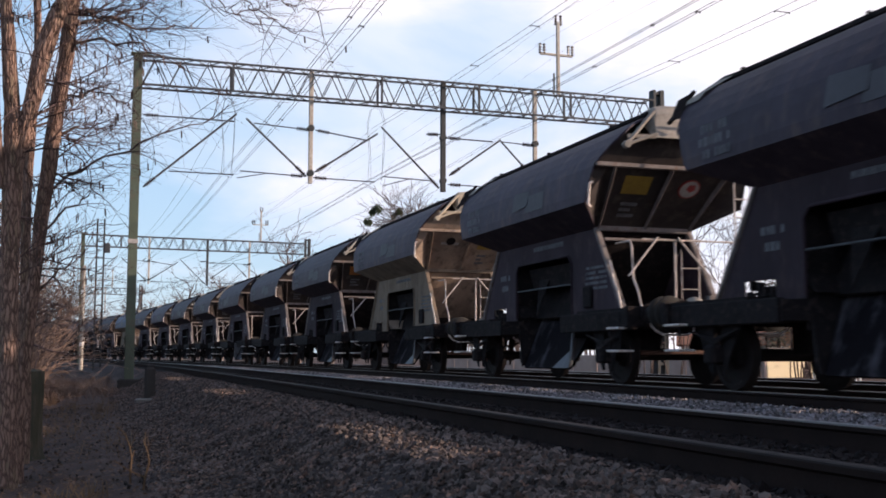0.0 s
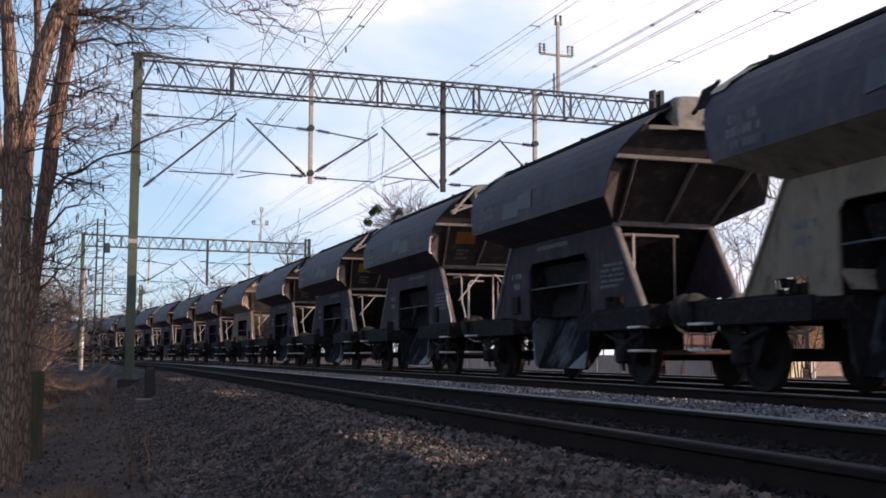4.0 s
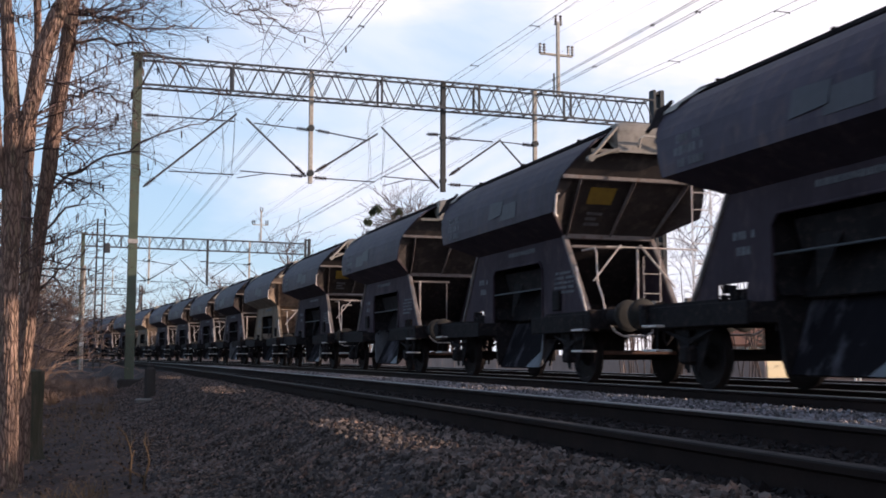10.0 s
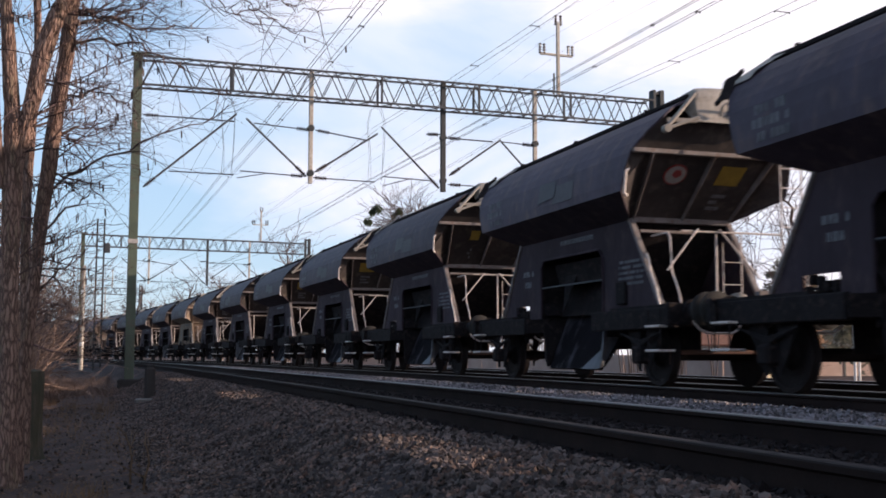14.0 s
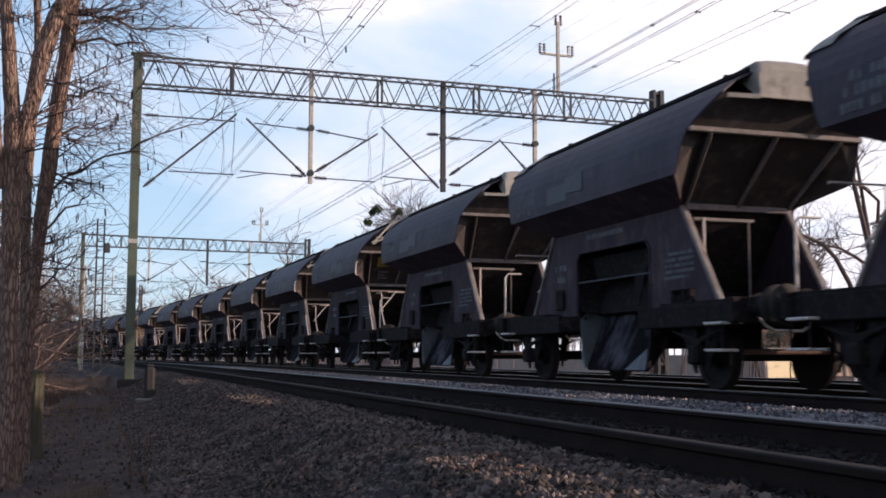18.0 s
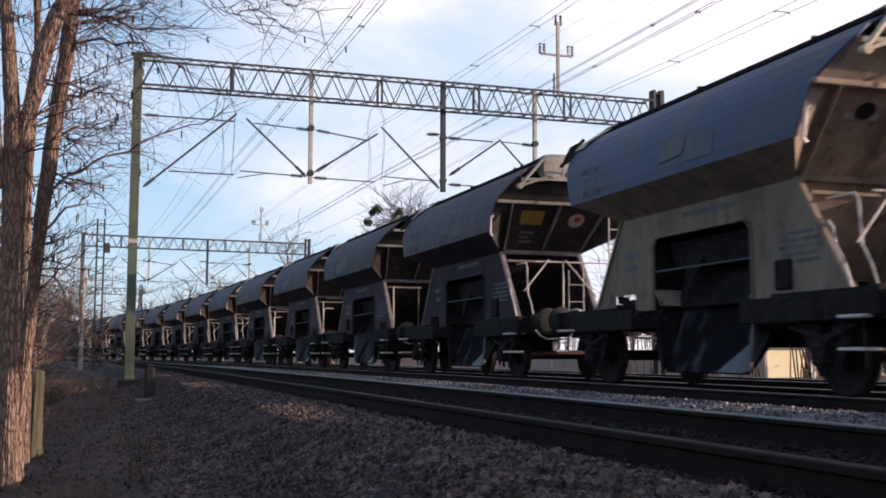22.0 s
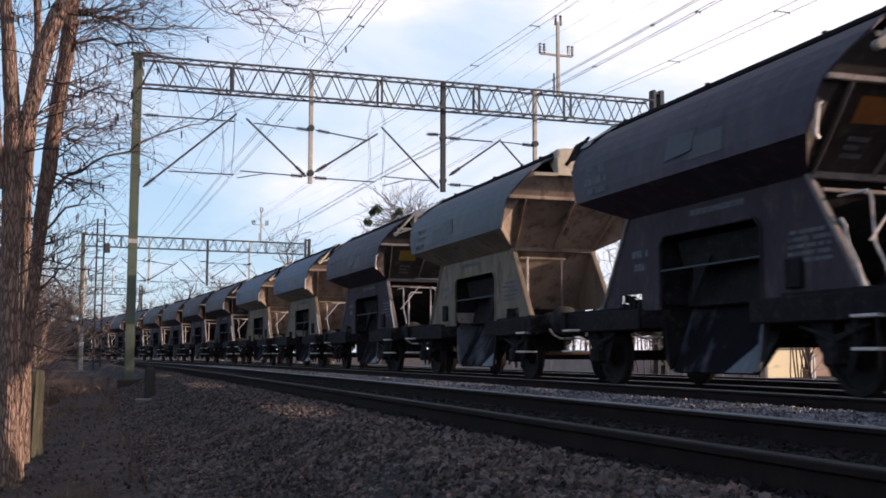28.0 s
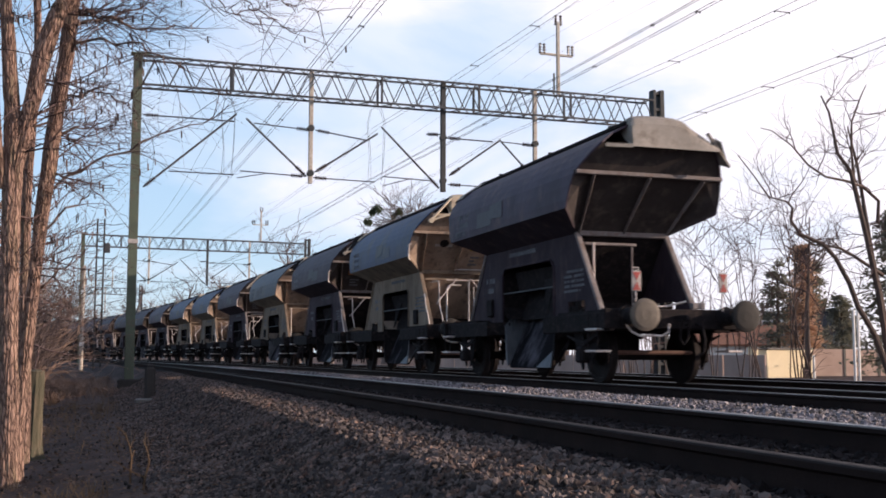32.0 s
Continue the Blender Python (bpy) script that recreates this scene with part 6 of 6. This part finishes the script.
# ---- houses and walls beyond the tracks ----
def build_buildings():
    w = empty("garden_wall", Matrix.Translation((30.35, 44.0, -0.5)) @ Matrix.Rotation(radians(12), 4, "Z"), "cream rendered garden wall lit by the sun", "wall")
    part("wall_body", Shape().box((0, 0, 0.56), (3.6, 0.25, 1.36), 0.02), CREAM, w)
    part("coping", Shape().box((0, 0, 1.30), (3.8, 0.36, 0.10), 0.02), CONCRETE, w)
    for k in range(2):
        part("pier", Shape().box((-1.8 + k * 3.6, 0, 0.6), (0.30, 0.34, 1.5), 0.02), CREAM, w)
    f = empty("concrete_fence", Matrix.Translation((41.3, 44.6, -0.5)) @ Matrix.Rotation(radians(90), 4, "Z"), "low brownish concrete panel fence", "fence")
    for k in range(9):
        part("fence_panel", Shape().box((0, -8 + k * 2.0, 0.65), (0.08, 1.9, 1.3), 0.015), PINK_WALL, f)
        part("fence_post", Shape().box((0, -9 + k * 2.0, 0.65), (0.14, 0.14, 1.3), 0.015), CONCRETE, f)
    f2 = empty("concrete_fence", Matrix.Translation((24.5, 60.0, -0.5)), "long low pinkish wall beyond the tracks", "fence")
    for k in range(16):
        part("fence_panel", Shape().box((0, -22 + k * 3.0, 0.5), (0.1, 2.9, 1.0), 0.015), PINK_WALL, f2)
    h = empty("house", Matrix.Translation((46.0, 66.0, -1.0)) @ Matrix.Rotation(radians(-35), 4, "Z"), "grey house with a dark mansard roof and arched dormer", "house")
    part("wall", Shape().box((0, 0, 1.4), (8.5, 7, 2.8), 0.03), GREY_RENDER, h)
    roof = Shape().plate([(-4.6, -3.9, 2.8), (4.6, -3.9, 2.8), (3.9, -3.0, 4.5), (-3.9, -3.0, 4.5)], (0, 0.1, 0.05))
    roof.plate([(-4.6, -3.9, 2.8), (-3.9, -3.0, 4.5), (-3.9, 3.0, 4.5), (-4.6, 3.9, 2.8)], (0.1, 0, 0.05))
    roof.plate([(4.6, -3.9, 2.8), (3.9, -3.0, 4.5), (3.9, 3.0, 4.5), (4.6, 3.9, 2.8)], (-0.1, 0, 0.05))
    roof.box((0, 0, 4.5), (8.0, 6.3, 0.12), 0.02)
    rf = part("roof", roof, SLATE, h)
    part("chimney", Shape().box((2.4, 1.0, 5.0), (0.6, 0.5, 1.0), 0.03), TERRACOTTA, rf)
    dm = part("dormer", Shape().box((-0.9, -3.7, 3.35), (2.0, 1.4, 1.2), 0.03), GREY_RENDER, h)
    arch = Shape()
    for k in range(9):
        a0, a1 = math.pi * k / 9, math.pi * (k + 1) / 9
        arch.beam((-0.9 + math.cos(a0), -4.45, 3.95 + 0.45 * math.sin(a0)), (-0.9 + math.cos(a1), -4.45, 3.95 + 0.45 * math.sin(a1)), 0.12, 0.12, 0.01)
    part("dormer_arch", arch, FRAME_WHITE, dm)
    for x, z, ww, hh in ((-0.9, 3.45, 1.3, 0.8), (-3.0, 1.6, 1.2, 1.3), (-0.9, 1.6, 1.2, 1.3), (1.6, 1.6, 1.2, 1.3)):
        wy = -4.42 if z > 3 else -3.52
        win = part("window", Shape().box((x, wy, z), (ww, 0.06, hh), 0.01), FRAME_WHITE, h)
        for q in (-1, 1):
            part("pane", Shape().box((x + q * ww * 0.24, wy - 0.035, z), (ww * 0.42, 0.02, hh * 0.86), 0.0), PANE, win)
    h2 = empty("house", Matrix.Translation((39.4, 63.0, -1.1)) @ Matrix.Rotation(radians(-30), 4, "Z"), "small white house with a red tile roof", "house")
    part("wall", Shape().box((0, 0, 1.1), (6, 5, 2.2), 0.03), FRAME_WHITE, h2)
    part("roof", Shape().plate([(-3.3, -2.8, 2.2), (3.3, -2.8, 2.2), (3.3, 0, 3.5), (-3.3, 0, 3.5)], (0, 0, 0.1)).plate([(-3.3, 2.8, 2.2), (3.3, 2.8, 2.2), (3.3, 0, 3.5), (-3.3, 0, 3.5)], (0, 0, 0.1)), TERRACOTTA, h2)
    for x in (-1.6, 1.2):
        win = part("window", Shape().box((x, -2.52, 1.2), (1.0, 0.06, 1.1), 0.01), FRAME_WHITE, h2)
        part("pane", Shape().box((x, -2.56, 1.2), (0.84, 0.02, 0.94), 0.0), PANE, win)
    for x, y, hh in ((26.62, 34.0, 2.7), (26.82, 34.0, 3.0), (26.3, 36.0, 1.0)):
        thing("white_post", Shape().lathe(((0, 0.05), (hh - 0.05, 0.05), (hh, 0.02)), (x, y, -0.5), (0, 0, 1), 10), FRAME_WHITE, "slim white-painted post beyond the tracks", "post", "white posts")


def build_left_distance():
    m = empty("signal_mast", Matrix.Translation((-0.3, 60, -0.4)), "two-legged steel mast beside the distant gantry", "mast")
    for q in (-0.18, 0.18):
        part("mast_leg", Shape().box((q, 0, 4.0), (0.09, 0.09, 8.1), 0.01), STEEL_DARK, m)
    for k in range(9):
        part("mast_rung", Shape().box((0, 0, 0.9 + k * 0.85), (0.36, 0.05, 0.05), 0.005), STEEL_DARK, m)
    part("transformer", Shape().box((0.35, 0, 6.5), (0.3, 0.3, 0.5), 0.03), STEEL_GREY, m)
    wp = empty("white_mast", Matrix.Translation((-1.12, 62, -0.4)), "white-banded post beside the track", "post")
    part("post_shaft", Shape().lathe(((0, 0.11), (5.6, 0.09), (5.7, 0.04)), (0, 0, 0), (0, 0, 1), 12), HANGER_WHITE, wp)
    for k in range(3):
        part("band", Shape().lathe(((0, 0.12), (0.25, 0.12)), (0, 0, 1.3 + k * 1.4), (0, 0, 1), 12), FRAME_WHITE, wp)
    mk = empty("kilometre_marker", Matrix.Translation((0.89, 22, -0.42)), "weathered concrete marker post beside the track", "marker post")
    part("marker_post", Shape().box((0, 0, 0.28), (0.20, 0.18, 0.72), 0.05), SOIL_CONCRETE, mk)
    part("marker_cap", Shape().box((0, 0, 0.655), (0.15, 0.13, 0.07), 0.03), SOIL_CONCRETE, mk)
    thing("concrete_slab", Shape().box((0.9, 21.2, -0.42), (0.6, 0.4, 0.10), 0.02), CONCRETE, "small concrete slab lying on the soil", "slab")


# ---- ground litter ----
def blades(name, count, area, seed, length, mat, label, flat=False):
    rng = random.Random(seed)
    x0, x1, y0, y1 = area
    sh = Shape()
    tuft = None
    for k in range(count):
        if not flat and (tuft is None or rng.random() < 0.06):
            tuft = (rng.uniform(x0, x1), rng.uniform(y0, y1))
        x, y = (rng.uniform(x0, x1), rng.uniform(y0, y1)) if flat else (tuft[0] + rng.gauss(0, 0.07), tuft[1] + rng.gauss(0, 0.07))
        z = ground_height(x - TRACK_X) + 0.02
        L = length * rng.uniform(0.5, 1.3)
        a = rng.uniform(0, 6.28)
        if flat:
            w, d = Vector((math.cos(a), math.sin(a), rng.uniform(-0.4, 0.4))) * L * 0.5, Vector((-math.sin(a), math.cos(a), rng.uniform(-0.3, 0.5))) * L * 0.3
            p = Vector((x, y, z + 0.015))
            sh.add([p - w, p - d, p + w, p + d], [(0, 1, 2, 3)])
        else:
            d = Vector((math.cos(a) * 0.5, math.sin(a) * 0.5, rng.uniform(0.4, 1.0))).normalized()
            w = Vector((-math.sin(a), math.cos(a), 0)) * 0.004
            p = Vector((x, y, z - 0.02))
            q = p + d * L * 0.6
            r = q + (d + Vector((math.cos(a), math.sin(a), -0.6)) * 0.7).normalized() * L * 0.4
            sh.add([p - w, p + w, q + w * 0.7, q - w * 0.7, r], [(0, 1, 2, 3), (3, 2, 4)])
    return thing(name, sh, mat, label, "grass" if not flat else "leaf litter", kind="stuff")


def build_litter():
    blades("dry_grass", 900, (-1.2, 0.0, 6.6, 8.6), 31, 0.22, DRY_GRASS, "dry straw-coloured grass at the foot of the trees")
    blades("dry_grass", 700, (-2.5, 0.4, 9.5, 26), 32, 0.28, DRY_GRASS, "sparse dry grass along the path")
    blades("leaf_litter", 9000, (-3.0, 0.9, 5.5, 24), 33, 0.045, LITTER, "fallen brown leaves on the soil", True)
    blades("leaf_litter", 2600, (-7.0, -0.6, 20, 70), 34, 0.16, LITTER, "fallen brown leaves under the scrub", True)
    blades("dead_bracken", 7000, (-2.9, 0.35, 26, 44), 35, 0.42, TWIG_RED, "matted russet dead stalks at the edge of the path")
    tg = Shape()
    rng = random.Random(3)
    grow(tg, tg, Vector((0.30, 8.0, -0.5)), Vector((0.3, 0, 1)), 0.011, 0.45, 3, rng, (0.1, 0, 0), 0.003, 2)
    grow(tg, tg, Vector((0.22, 8.4, -0.5)), Vector((0.1, 0, 1)), 0.009, 0.5, 3, rng, (0.0, 0, 0), 0.003, 2)
    thing("dead_twigs", tg, DRY_GRASS, "pale dead twigs sticking out of the soil", "twigs", kind="stuff")


build_ground()
build_track(NEAR_U, NEAR_Z, "empty railway track with worn rails beside the path")
build_track(0.0, 0.0, "middle railway track under the goods train", 60)
build_track(THIRD_U, 0.0, "far railway track beyond the goods train", 25)
build_train()
build_gantries()
build_wires()
build_near_trees()
build_far_trees()
build_buildings()
build_left_distance()
stones("ballast_stones", 33000, (3.0, 32, -8.3, -7.0), 1, (0.009, 0.022), "loose crushed ballast stones on the shoulder of the near track", 0.05)
stones("ballast_stones", 15000, (3.0, 34, -7.1, -6.3), 7, (0.011, 0.026), "loose crushed ballast stones on the crest of the shoulder")
stones("ballast_stones", 2600, (3.0, 24, -10.4, -7.9), 5, (0.006, 0.02), "small stones trodden into the soil", 0.1)
stones("ballast_stones", 9000, (3.0, 30, -6.4, -4.3), 2, (0.016, 0.034), "near-black stones between the rails of the near track", 0.0, STONE_DARK)
stones("ballast_stones", 36000, (6, 55, -4.35, -1.5), 3, (0.014, 0.032), "crushed stones between the tracks, brightened by painted skylight", 0.35, STONE_PALE, 1.2)
stones("ballast_stones", 5000, (10, 45, -1.5, 5.5), 4, (0.02, 0.04), "dark crushed stones beside the middle track", 0.1, STONE_DARK)
build_litter()
motions()
